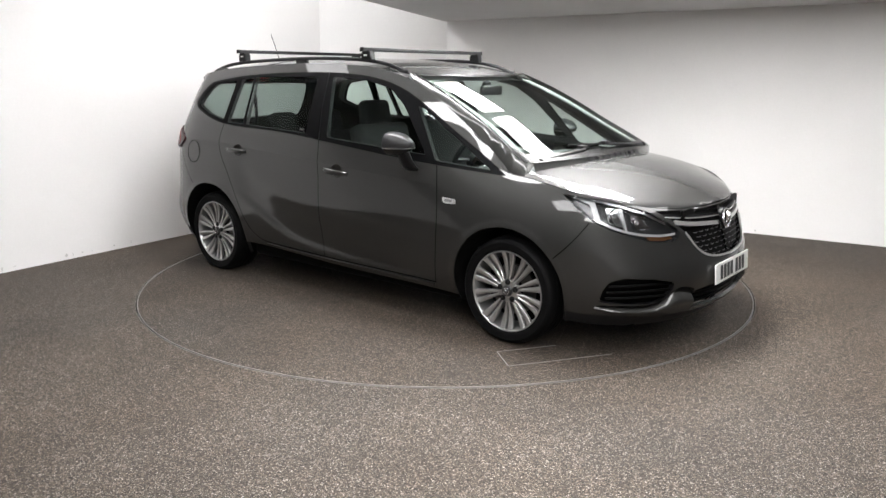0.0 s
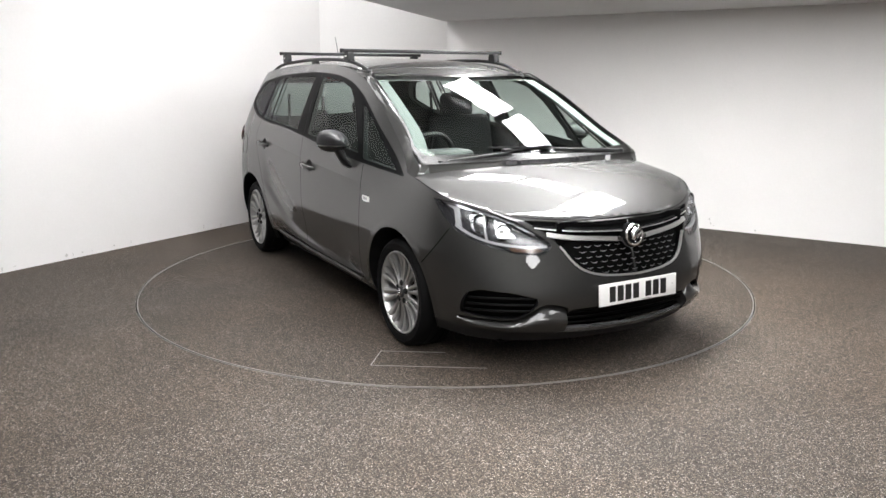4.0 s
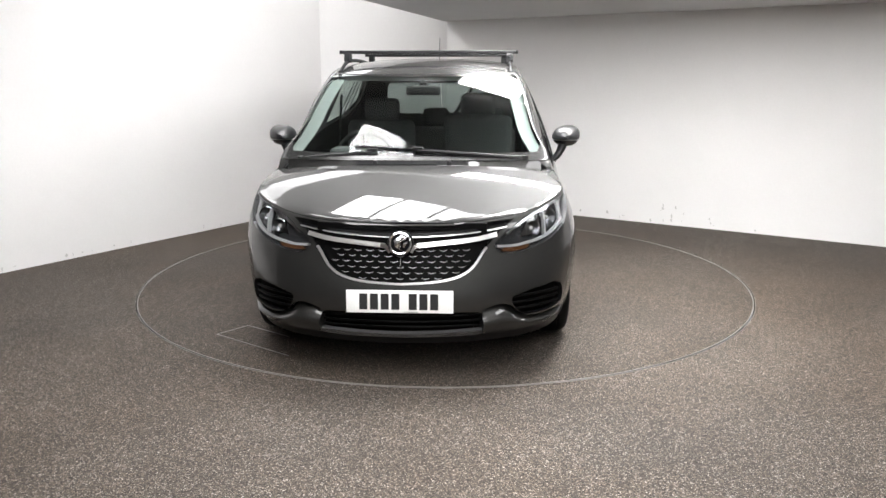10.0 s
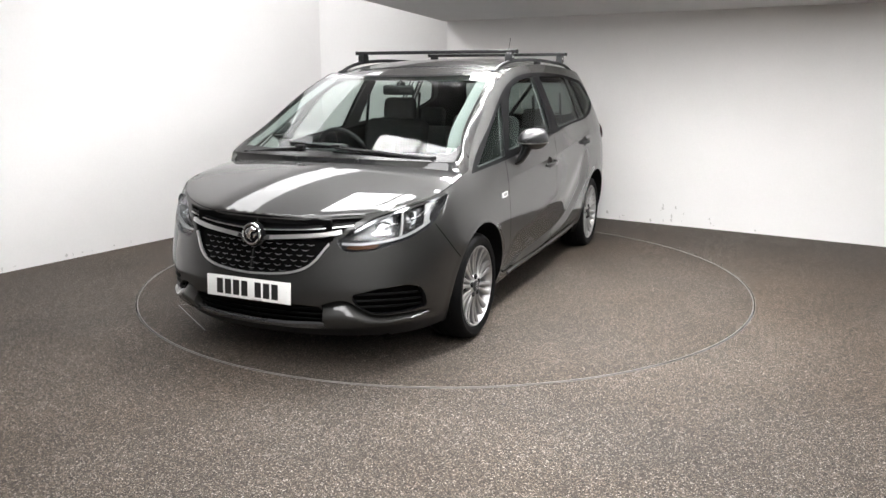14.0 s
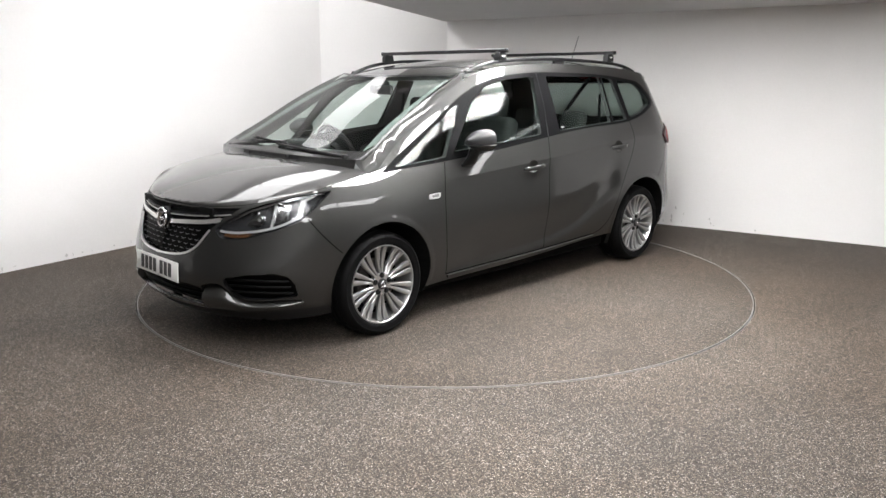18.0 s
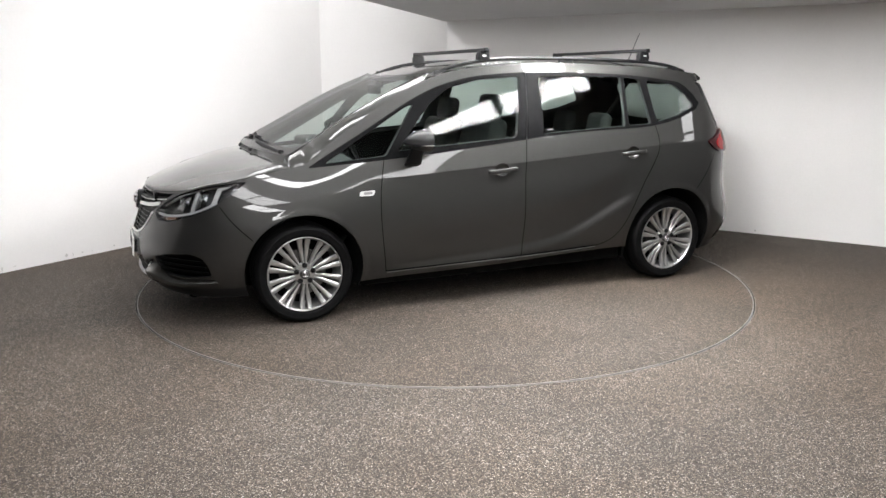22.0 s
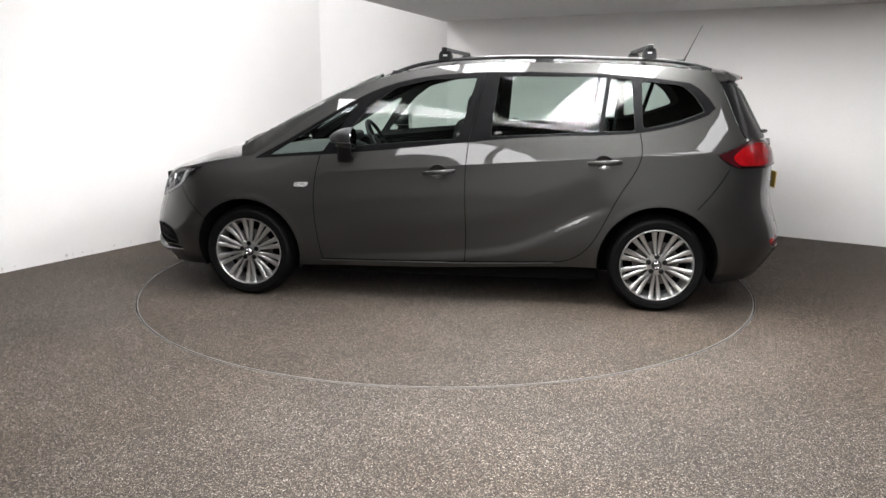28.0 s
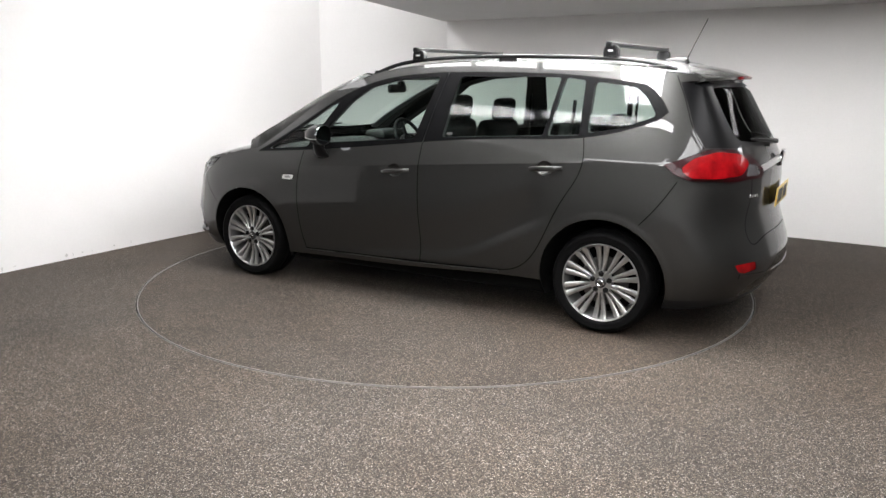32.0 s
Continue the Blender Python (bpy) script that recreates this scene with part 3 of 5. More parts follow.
GATE_LOW = smooth_line([(-2.335, 0.932), (-2.33, 0.80), (-2.275, 0.64), (-2.30, 0.575), (-2.42, 0.58), (-2.65, 0.605), (-2.875, 0.61)], 26)
TAILGLASS = [(-1.775, 1.468), (-1.832, 1.345), (-1.878, 1.21), (-1.946, 1.116), (-2.25, 1.108), (-2.6, 1.10), (-2.90, 1.098), (-2.90, 1.46), (-2.3, 1.46)]
TAILSEE = rounded([(-2.20, 1.435), (-2.25, 1.25), (-2.29, 1.145), (-2.5, 1.13), (-3.2, 1.13), (-3.2, 1.435)], 0.05)
HEADLAMP = rounded([(1.70, 0.896), (1.90, 0.877), (2.07, 0.848), (2.25, 0.804), (2.38, 0.742), (2.458, 0.690), (2.41, 0.642), (2.27, 0.648), (2.08, 0.692), (1.93, 0.745), (1.86, 0.79)], 0.025, 3)
GRILLE = [(2.30, 0.806), (2.40, 0.757), (2.478, 0.697), (2.50, 0.680), (2.55, 0.622), (2.61, 0.576), (2.706, 0.544), (2.844, 0.530), (2.945, 0.526), (2.945, 0.79), (2.69, 0.79), (2.44, 0.80)]
INTAKE = rounded([(2.545, 0.372), (2.945, 0.378), (2.945, 0.262), (2.75, 0.265), (2.55, 0.278), (2.49, 0.31)], 0.015)[:]
FOG = rounded([(1.955, 0.335), (1.972, 0.40), (2.01, 0.45), (2.09, 0.472), (2.25, 0.462), (2.375, 0.435), (2.37, 0.40), (2.335, 0.36), (2.28, 0.328), (2.12, 0.322)], 0.02)
LAMP_R = rounded([(-1.71, 1.027), (-1.80, 1.056), (-1.97, 1.110), (-2.19, 1.103), (-2.36, 1.05), (-2.465, 0.978), (-2.425, 0.934), (-2.1, 0.932), (-1.85, 0.944), (-1.77, 0.98)], 0.02, 3)
RED_PART = rounded([(-1.80, 1.01), (-1.88, 1.068), (-2.02, 1.097), (-2.24, 1.078), (-2.30, 1.03), (-2.20, 0.965), (-2.0, 0.952), (-1.85, 0.960)], 0.03, 3)
REFLECTOR = rounded([(-2.14, 0.470), (-2.32, 0.472), (-2.33, 0.425), (-2.22, 0.415), (-2.17, 0.43)], 0.012, 3)
FUEL = [(-1.58 + 0.085 * math.cos(k * math.tau / 24), 0.93 + 0.085 * math.sin(k * math.tau / 24)) for k in range(24)]

bp = np.linspace(-2.88, 2.94, 240)
edge_low = [(float(a), float(BOTTOM(a))) for a in bp]
edge_top = [(float(a), float(top_line(a))) for a in bp[::-1]]
gaps = [strip(l, 0.006) for l in (DOOR_FRONT, DOOR_MID, DOOR_REAR, PILLAR_B, SILL, BUMPER_F, BUMPER_R, TAILGATE, GATE_LOW)]
creases = [strip([(float(a), float(CREASE(a))) for a in np.linspace(0.8, -1.1, 50)], w) for w in (0.03, 0.08, 0.14)] + [strip([(float(a), float(shoulder_line(a))) for a in np.linspace(0.8, -1.24, 50)], 0.006)]
BOWLS = [[(a + 0.054 * math.cos(k * math.tau / 26), b + 0.043 * math.sin(k * math.tau / 26)) for k in range(26)] for a, b in ((0.044, 0.897), (-1.015, 0.970))]
FLARES = [[(cx + math.cos(q) * (r + w), HUB_Z + 0.004 + math.sin(q) * (r + w)) for q in np.linspace(radians(-8), radians(188), 60)] for cx, r in ((HUB_X, 0.372), (-HUB_X, 0.384)) for w in (0.025, 0.05, 0.075)]
hi_line, lo_line = smooth_line([(1.935, 0.312), (2.1, 0.318), (2.27, 0.326), (2.33, 0.355), (2.39, 0.398), (2.53, 0.382)], 22), smooth_line([(1.92, 0.285), (2.05, 0.268), (2.25, 0.254), (2.38, 0.248), (2.46, 0.246), (2.52, 0.25)], 22)
BLADE = hi_line + [((a + c) / 2, (b + e) / 2) for (a, b), (c, e) in zip(hi_line, lo_line)][::-1]
holes = [HEADLAMP, GRILLE, INTAKE, FOG, LAMP_R, REFLECTOR, BLADE]
clip = [[(min(max(a, -2.8799), 2.9399), b) for a, b in q] for q in (GRILLE, INTAKE, TAILGLASS, TAILSEE)]
v, f = cdt(edge_low + edge_top, [arch_hole(HUB_X), arch_hole(-HUB_X), DLO, RED_PART, HEADLAMP, FOG, LAMP_R, REFLECTOR, *clip, *gaps, *creases, *FLARES, BLADE, *BOWLS, *GLASSES.values()], 0.033)
c = v[f].mean(1)
zone = np.zeros(len(f), int)
x, z = c[:, 0], c[:, 1]
front_door = DOOR_FRONT + DOOR_MID[::-1] + [(0.35, 1.10)]
rear_door = DOOR_MID + [(-0.70, 0.31)] + DOOR_REAR[::-1] + [(-0.7, 1.25)]
front_bumper = [(1.60, 0.1), (1.69, 0.555), (1.80, 0.66), (1.88, 0.757), (2.1, 0.80), (2.42, 0.83), (3.0, 0.9), (3.0, 0.1)]
rear_bumper = [(-1.5, 0.1)] + BUMPER_R + [(-2.1, 1.0)] + GATE_LOW + [(-2.95, 0.61), (-2.95, 0.1)]
tailgate = TAILGATE + [(-2.1, 1.0)] + GATE_LOW + [(-2.95, 0.61), (-2.95, 1.7), (-1.80, 1.7)]
PANELS = ["roof_frame", "wing", "front_door", "rear_door", "rocker_panel", "rear_quarter_panel", "front_bumper", "rear_bumper", "tailgate"]
zone[(x > 0.8) & (z < 1.0)] = 1
zone[(x < -0.9) & (z < 1.25)] = 5
zone[(x < 1.1) & (x > -1.1) & (z < 0.33)] = 4
zone[inside(c, front_door)] = 2
zone[inside(c, rear_door)] = 3
zone[inside(c, front_bumper)] = 6
zone[inside(c, rear_bumper)] = 7
zone[inside(c, tailgate)] = 8
zone[(zone == 6) & (z < 0.262)] = 20
zone[(zone == 7) & (z < 0.25)] = 20
zone[inside(c, DLO)] = 21
for g in gaps:
    zone[inside(c, g)] = -1
for k, poly in enumerate(GLASSES.values()):
    zone[inside(c, poly)] = 30 + k
zone[inside(c, TAILGLASS) & (zone != -1)] = 22
zone[inside(c, TAILGLASS) & inside(c, TAILSEE)] = 23
for k, poly in enumerate(holes):
    zone[inside(c, poly)] = 40 + k
for q in BOWLS:
    zone[inside(c, q)] = 50
for s in (1, -1):
    zone[inside(c, arch_hole(s * HUB_X))] = -2


def lift(q, off=0.0):
    return wrap(q[:, 0], q[:, 1], off)


def lift_normal(q):
    return wrap_normal(q[:, 0], q[:, 1])


def proud(off):
    return lambda q: lift(q, off)


def sided(name, faces, lifter, mat, parent=None, label="", thick=0.0):
    """The part on both sides of the car, as two objects."""
    made = []
    for flip in (False, True):
        par = parent[flip] if isinstance(parent, list) else parent or car
        made.append(skin(name, v, faces, lifter, lift_normal, mat, par, label, mirror=False, flip=flip, thick=thick))
    return made


body = {}
for k, n in enumerate(PANELS):
    if n in ("front_bumper", "rear_bumper", "tailgate"):
        body[n] = skin(n, v, f[zone == k], lift, lift_normal, PAINT, car)
    else:
        body[n] = sided(n, f[zone == k], lift, PAINT)
skin("lower_valance", v, f[(zone == 20) & (x > 0)], lift, lift_normal, BLACK, body["front_bumper"], "black plastic lower valance")
skin("lower_valance", v, f[(zone == 20) & (x < 0)], lift, lift_normal, BLACK, body["rear_bumper"], "black plastic lower valance")
sided("window_frame", f[zone == 21], lift, FRAMEBLACK, label="satin black window frame")
skin("window_surround", v, f[zone == 22], lift, lift_normal, GLOSSBLACK, body["tailgate"], "gloss black edge of the rear window")
skin("rear_window", v, f[zone == 23], lift, lift_normal, DARKGLASS, body["tailgate"], "dark tinted rear window")
for k, n in enumerate(GLASSES):
    par = body["front_door"] if n == "front_door_glass" else body["rear_door"] if n in ("rear_door_glass", "fixed_glass") else None
    sided(n, f[zone == 30 + k], proud(-0.004), DARKSIDE if n in ("fixed_glass", "rear_quarter_glass", "rear_door_glass") else SIDEGLASS, par)
shell = (zone >= -1) & (zone < 21) & (zone != 20) | (zone == 44)
sided("inner_shell", f[shell], proud(-0.014), DARK, label="dark inner shell")
sided("pillar_trim", f[zone == 21], proud(-0.03), TRIM, label="grey inner pillar trim")


def patch(name, poly, off, mat, parent, label="", step=0.02, both=True, thick=0.006):
    """A moulded piece on the skin: its outline, how proud it stands, how thick it is."""
    vv, ff = cdt(dense(poly, step * 1.5, True), [], step)
    out = []
    if both:
        for flip in (False, True):
            par = parent[flip] if isinstance(parent, list) else parent
            out.append(skin(name, vv, ff, proud(off), lift_normal, mat, par, label, mirror=False, flip=flip, thick=thick))
    else:
        out.append(skin(name, vv, ff, proud(off), lift_normal, mat, parent, label, mirror=True, thick=thick))
    return out


def band(name, line, w, off, mat, parent, label="", both=True, thick=0.006):
    """A moulded strip along a line on the skin."""
    return patch(name, strip(smooth_line(line, 18) if len(line) > 2 else dense(line, 0.02), w), off, mat, parent, label, 0.02, both, thick)


bumper = body["front_bumper"]
# fuel flap on the car's right: only its shut line shows
bm = bmesh.new()
ring = [Vector(wrap(a, b, 0.0005)) * 1 for a, b in FUEL]
tube(bm, [Vector((q.x, -q.y, q.z)) for q in ring + ring[:1]], 0.0022, 5, False)
part("fuel_flap", bm, DARK, body["rear_quarter_panel"][1], "dark shut line of the round fuel flap")

# wheel arch lips and liners
for cx in (HUB_X, -HUB_X):
    for sgn in (1, -1):
        bm = bmesh.new()
        rows = []
        for a, b in arch(cx, 30):
            q = wrap(a, b)
            rows.append([bm.verts.new((a, sgn * (q[1] - d), b)) for d in (0.0, 0.012, 0.03)])
        for r0, r1 in zip(rows, rows[1:]):
            for k in range(2):
                bm.faces.new((r0[k], r0[k + 1], r1[k + 1], r1[k]))
        part("arch_lip", bm, PAINT, body["wing" if cx > 0 else "rear_quarter_panel"][sgn < 0])
        bm = bmesh.new()
        rows = []
        for a, b in arch(cx, 30, 0.004):
            rows.append([bm.verts.new((a, sgn * y, b)) for y in (float(wrap(a, b)[1]) - 0.002, 0.55)])
        for r0, r1 in zip(rows, rows[1:]):
            bm.faces.new((r0[0], r0[1], r1[1], r1[0]))
        bm.faces.new([r[1] for r in rows])
        part("wheel_housing", bm, DARK, car, "black wheel arch liner", smooth=False)

# ---- nose: grille, intake, fog recesses ----
skin("grille_backing", v, f[zone == 41], proud(-0.028), lift_normal, BLACKDEEP, bumper, "black grille recess")
skin("intake_backing", v, f[zone == 42], proud(-0.05), lift_normal, BLACKDEEP, bumper, "black lower air intake")
fogs = sided("fog_recess", f[zone == 43], proud(-0.035), BLACKDEEP, bumper, "black moulded fog lamp blank")


def rim_wall(name, poly, deep, mat, parent, label=""):
    """The side of a recess: from its edge on the skin inwards."""
    for sgn in (1, -1):
        bm = bmesh.new()
        rows = []
        line = dense(poly, 0.025, True)
        for a, b in line + line[:1]:
            q, r = wrap(a, b), wrap(a, b, -deep)
            rows.append([bm.verts.new((q[0], sgn * q[1], q[2])), bm.verts.new((r[0], sgn * r[1], r[2]))])
        for r0, r1 in zip(rows, rows[1:]):
            bm.faces.new((r0[0], r0[1], r1[1], r1[0]))
        par = parent[sgn < 0] if isinstance(parent, list) else parent
        part(name, bm, mat, par, label)


rim_wall("fog_edge", FOG, 0.035, BLACK, fogs)
for k in range(3):
    z0 = 0.352 + 0.033 * k
    for sgn in (0, 1):
        bm = bmesh.new()
        tube(bm, [Vector(wrap(a, z0 + 0.012 * math.sin((a - 2.0) * 5), -0.018)) * 1 for a in np.linspace(1.985 + 0.012 * k, 2.345 + 0.012 * k, 12)], 0.0075, 6)
        if sgn:
            bmesh.ops.scale(bm, vec=(1, -1, 1), verts=bm.verts)
        part("fog_slat", bm, BLACKDEEP, fogs[sgn])
for k, z0 in enumerate((0.292, 0.322, 0.352)):
    bm = bmesh.new()
    pts = [Vector(wrap(a, z0, -0.022)) for a in np.linspace(2.53, 2.94, 14)]
    tube(bm, pts + [Vector((q.x, -q.y, q.z)) for q in pts[-2::-1]], 0.006, 6)
    part("intake_slat", bm, BLACKDEEP, bumper)
for sgn in (1, -1):
    bm = bmesh.new()
    rows = []
    for k, ((ph, zh), (pl, zl)) in enumerate(zip(hi_line, lo_line)):
        full = min(1.0, 0.25 + k / 6)
        row = []
        for u, off in ((0.0, -0.05), (0.06, -0.036), (0.42, 0.014), (0.52, 0.024), (0.62, 0.028), (0.95, 0.022), (1.1, -0.02)):
            q = wrap(ph + (pl - ph) * u, zh + (zl - zh) * u, off * full)
            row.append(bm.verts.new((q[0], sgn * q[1], q[2])))
        rows.append(row)
    for r0, r1 in zip(rows, rows[1:]):
        for k in range(6):
            bm.faces.new((r0[k], r0[k + 1], r1[k + 1], r1[k]))
    bm.faces.new(rows[0]), bm.faces.new(rows[-1])
    part("fog_surround", bm, PAINT, bumper, "painted blade under the fog recess", angle=35)
# chin lip: grey lighter than the body paint, in place of its highlight
patch("chin_strip", [(2.42, 0.278), (2.75, 0.264), (2.945, 0.261), (2.945, 0.240), (2.6, 0.243), (2.40, 0.256)], 0.014, CHIN, bumper, "chin strip, grey lightened for the highlight on its paint", both=False, thick=0.02)
band("grille_edge", [(2.492, 0.684), (2.515, 0.660), (2.55, 0.618), (2.61, 0.570), (2.706, 0.539), (2.844, 0.525), (2.94, 0.521)], 0.011, 0.005, SATIN, bumper, "satin silver grille edge", both=False, thick=0.012)
band("chrome_bar", [(2.425, 0.742), (2.52, 0.728), (2.69, 0.714), (2.86, 0.700)], 0.021, 0.004, SATIN, bumper, "chrome grille bar", thick=0.02)
band("chrome_hook", [(2.84, 0.703), (2.873, 0.690), (2.888, 0.668)], 0.018, 0.004, CHROME, bumper, "chrome end of the grille bar", thick=0.02)
band("grille_blade", [(2.35, 0.782), (2.52, 0.768), (2.69, 0.758), (2.885, 0.750)], 0.010, 0.0, GLOSSBLACK, bumper, "gloss black upper grille blade", thick=0.02)
band("grille_line", [(2.36, 0.772), (2.52, 0.757), (2.69, 0.746), (2.885, 0.738)], 0.004, 0.001, SATIN, bumper, "thin silver line", thick=0.008)
tooth = None
for row in range(6):
    zz = 0.672 - 0.026 * row
    reach = [2.55, 2.57, 2.59, 2.615, 2.655, 2.72][row]
    for col in range(9):
        a = 2.94 - 0.031 - 0.062 * col + (0.031 if row % 2 else 0)
        if a < reach or a > 2.945 or (row == 0 and a > 2.85):
            continue
        q, n = wrap(a, zz, -0.014), wrap_normal(a, zz)
        for sgn in (1, -1):
            if abs(q[1]) < 0.002 and sgn < 0:
                continue
            if tooth is None:
                bm = bmesh.new()
                tube(bm, [(0, -0.019, 0.003), (0.002, -0.009, -0.001), (0.003, 0, -0.0025), (0.002, 0.009, -0.001), (0, 0.019, 0.003)], [0.0008, 0.0018, 0.0021, 0.0018, 0.0008], 6)
                o = mesh_object("grille_tooth", bm, TOOTH)
                tooth = o.data
            else:
                o = new("grille_tooth", tooth)
            o.parent = bumper
            o.matrix_local = Matrix.Translation((q[0], sgn * q[1], q[2])) @ Matrix.Rotation(sgn * math.atan2(n[1], n[0]), 4, "Z")

# added black panels that keep the hollow behind grille and intake dark
bm = bmesh.new()
box(bm, 2.17, 2.19, -0.42, 0.42, 0.50, 0.80, 0.006)
box(bm, 2.20, 2.215, -0.36, 0.36, 0.25, 0.40, 0.006)
part("grille_stop", bm, BLACKDEEP, car, "added black panel closing the space behind the grille")

# added strip that hides the bright seam in the grille backing
bm = bmesh.new()
tube(bm, [Vector((q[0], 0.0, q[2])) for q in (wrap(2.94, zz, -0.024) for zz in np.linspace(0.535, 0.745, 8))], 0.006, 6)
part("seam_cover", bm, BLACKDEEP, bumper, "added black strip over the seam of the grille backing")

# round front emblem, as plain shapes
emblem = new("emblem")
emblem.parent = car
emblem.matrix_local = pose(2.272, 0, 0.712, 0, -8, 0)
bm = bmesh.new()
lathe(bm, [(0.0001, -0.03), (0.062, -0.03), (0.063, 0.0), (0.058, 0.006), (0.0001, 0.006)], 40, "x")
part("backing", bm, GLOSSBLACK, emblem)
bm = bmesh.new()
tube(bm, [(0.008, 0.051 * math.cos(k * math.tau / 40), 0.051 * math.sin(k * math.tau / 40)) for k in range(41)], 0.0075, 8, False)
part("ring", bm, CHROME, emblem)
bm = bmesh.new()
tube(bm, [(0.01, 0.028, 0.024), (0.014, 0.006, 0.027), (0.015, -0.014, 0.012), (0.014, -0.010, -0.014), (0.012, 0.004, -0.034)], [0.008, 0.016, 0.019, 0.016, 0.006], 10)
tube(bm, [(0.01, 0.036, 0.006), (0.012, 0.02, -0.004), (0.012, 0.016, -0.018)], [0.006, 0.010, 0.006], 8)
part("shape", bm, CHROME, emblem)

# front plate with bars for its writing
plate = new("number_plate")
plate.parent = car
plate.matrix_local = pose(2.335, 0, 0.437, 0, -4, 0)
bm = bmesh.new()
box(bm, -0.006, 0.002, -0.26, 0.26, -0.0555, 0.0555, 0.0015)
part("plate", bm, WHITEPLATE, plate, "white number plate")
bm = bmesh.new()
box(bm, -0.03, -0.006, -0.20, 0.20, -0.04, 0.04)
part("plate_mount", bm, BLACK, plate)


def plate_bars(parent, xf):
    y = -0.196
    for k in range(7):
        w = 0.05
        if k == 4:
            y += 0.032
        bm = bmesh.new()
        box(bm, xf, xf + 0.0012, y, y + w - 0.011, -0.0395, 0.0395)
        part("bar", bm, BARBLACK, parent, smooth=False)
        y += w + 0.002
    for yy in (-0.235, 0.235):
        bm = bmesh.new()
        lathe(bm, [(0.0001, xf + 0.003), (0.005, xf + 0.0025), (0.006, xf)], 12, "x", Matrix.Translation((0, yy, 0.005)))
        part("screw", bm, WHITEPLATE, parent)


plate_bars(plate, 0.002)
bm = bmesh.new()
box(bm, 0.002, 0.0028, 0.02, 0.09, -0.052, -0.0495)
part("maker_mark", bm, BARBLACK, plate, smooth=False)

# ---- headlamps ----
lamps = sided("headlamp", f[zone == 40], proud(-0.055), LAMPDARK, label="headlamp with dark inside, chrome reflectors and clear lens")
sided("lens", f[zone == 40], proud(0.001), CLEAR, lamps, "clear lens")
rim_wall("lamp_edge", HEADLAMP, 0.055, LAMPDARK, lamps)
band("daylight_strip", [(1.905, 0.775), (2.0, 0.736), (2.12, 0.702), (2.25, 0.684), (2.33, 0.678), (2.425, 0.682)], 0.012, -0.012, LAMPWHITE, lamps, "white daytime light strip", thick=0.02)
band("upper_strip", [(1.77, 0.882), (1.92, 0.862), (2.08, 0.832), (2.25, 0.785), (2.36, 0.735)], 0.012, -0.012, LAMPCHROME, lamps, "chrome upper trim", thick=0.02)
patch("rear_trim", [(1.80, 0.876), (1.90, 0.862), (1.945, 0.765), (1.905, 0.778), (1.872, 0.845), (1.82, 0.862)], -0.018, LAMPWHITE, lamps, "silver corner trim", thick=0.01)
patch("indicator", rounded([(2.22, 0.678), (2.38, 0.675), (2.405, 0.658), (2.34, 0.651), (2.24, 0.658)], 0.01), -0.016, AMBER, lamps, "amber indicator", thick=0.01)
patch("reflector_panel", rounded([(1.968, 0.826), (2.058, 0.820), (2.086, 0.724), (1.995, 0.745)], 0.012), -0.034, LAMPCHROME, lamps, "chrome reflector", thick=0.008)
patch("reflector_panel", rounded([(2.124, 0.806), (2.19, 0.79), (2.262, 0.716), (2.145, 0.718)], 0.012), -0.034, LAMPCHROME, lamps, "chrome reflector", thick=0.008)
band("partition", [(2.062, 0.832), (2.098, 0.712)], 0.012, -0.016, LAMPWHITE, lamps, "silver partition", thick=0.02)
for sgn in (0, 1):
    for a, zz, r in ((2.045, 0.790, 0.047), (2.185, 0.748, 0.042)):
        q, n = wrap(a, zz, -0.018), wrap_normal(a, zz)
        d = Vector((n[0], n[1] * 0.35, 0.05)).normalized()
        m = Matrix.Translation(q) @ d.to_track_quat("X", "Z").to_matrix().to_4x4()
        bm = bmesh.new()
        lathe(bm, [(r, 0.0), (r * 0.96, 0.002), (r * 0.9, -0.012), (r * 0.6, -0.035), (0.012, -0.045)], 24, "x", m)
        if sgn:
            bmesh.ops.scale(bm, vec=(1, -1, 1), verts=bm.verts)
        part("reflector", bm, LAMPCHROME, lamps[sgn], "chrome reflector bowl")
        bm = bmesh.new()
        lathe(bm, [(0.0001, -0.008), (0.010, -0.012), (0.013, -0.03), (0.011, -0.045)], 16, "x", m)
        if sgn:
            bmesh.ops.scale(bm, vec=(1, -1, 1), verts=bm.verts)
        part("bulb", bm, LAMPWHITE, lamps[sgn])
        bm = bmesh.new()
        box(bm, -0.03, -0.004, -r * 1.25, -r * 1.08, -0.045, 0.045, 0.003, m)
        if sgn:
            bmesh.ops.scale(bm, vec=(1, -1, 1), verts=bm.verts)
        part("divider", bm, LAMPCHROME, lamps[sgn])

# ---- tail lamps and rear ----
tails = sided("tail_lamp", f[zone == 44], proud(0.014), DARKRED, label="wrap-round tail lamp, smoked and red", thick=0.018)
patch("red_light", RED_PART, 0.018, REDLENS, tails, "bright red light", thick=0.008)
patch("clear_part", rounded([(-2.29, 1.02), (-2.36, 1.02), (-2.41, 0.975), (-2.39, 0.955), (-2.25, 0.955)], 0.015), 0.017, GREYLENS, tails, "smoked grey reversing light", thick=0.006)
sided("reflector", f[zone == 45], proud(-0.004), REDLENS, body["rear_bumper"], "red bumper reflector")
band("step_line", [(-2.18, 0.40), (-2.45, 0.375), (-2.875, 0.365)], 0.03, 0.006, PAINT, body["rear_bumper"], "bumper step", both=False, thick=0.015)
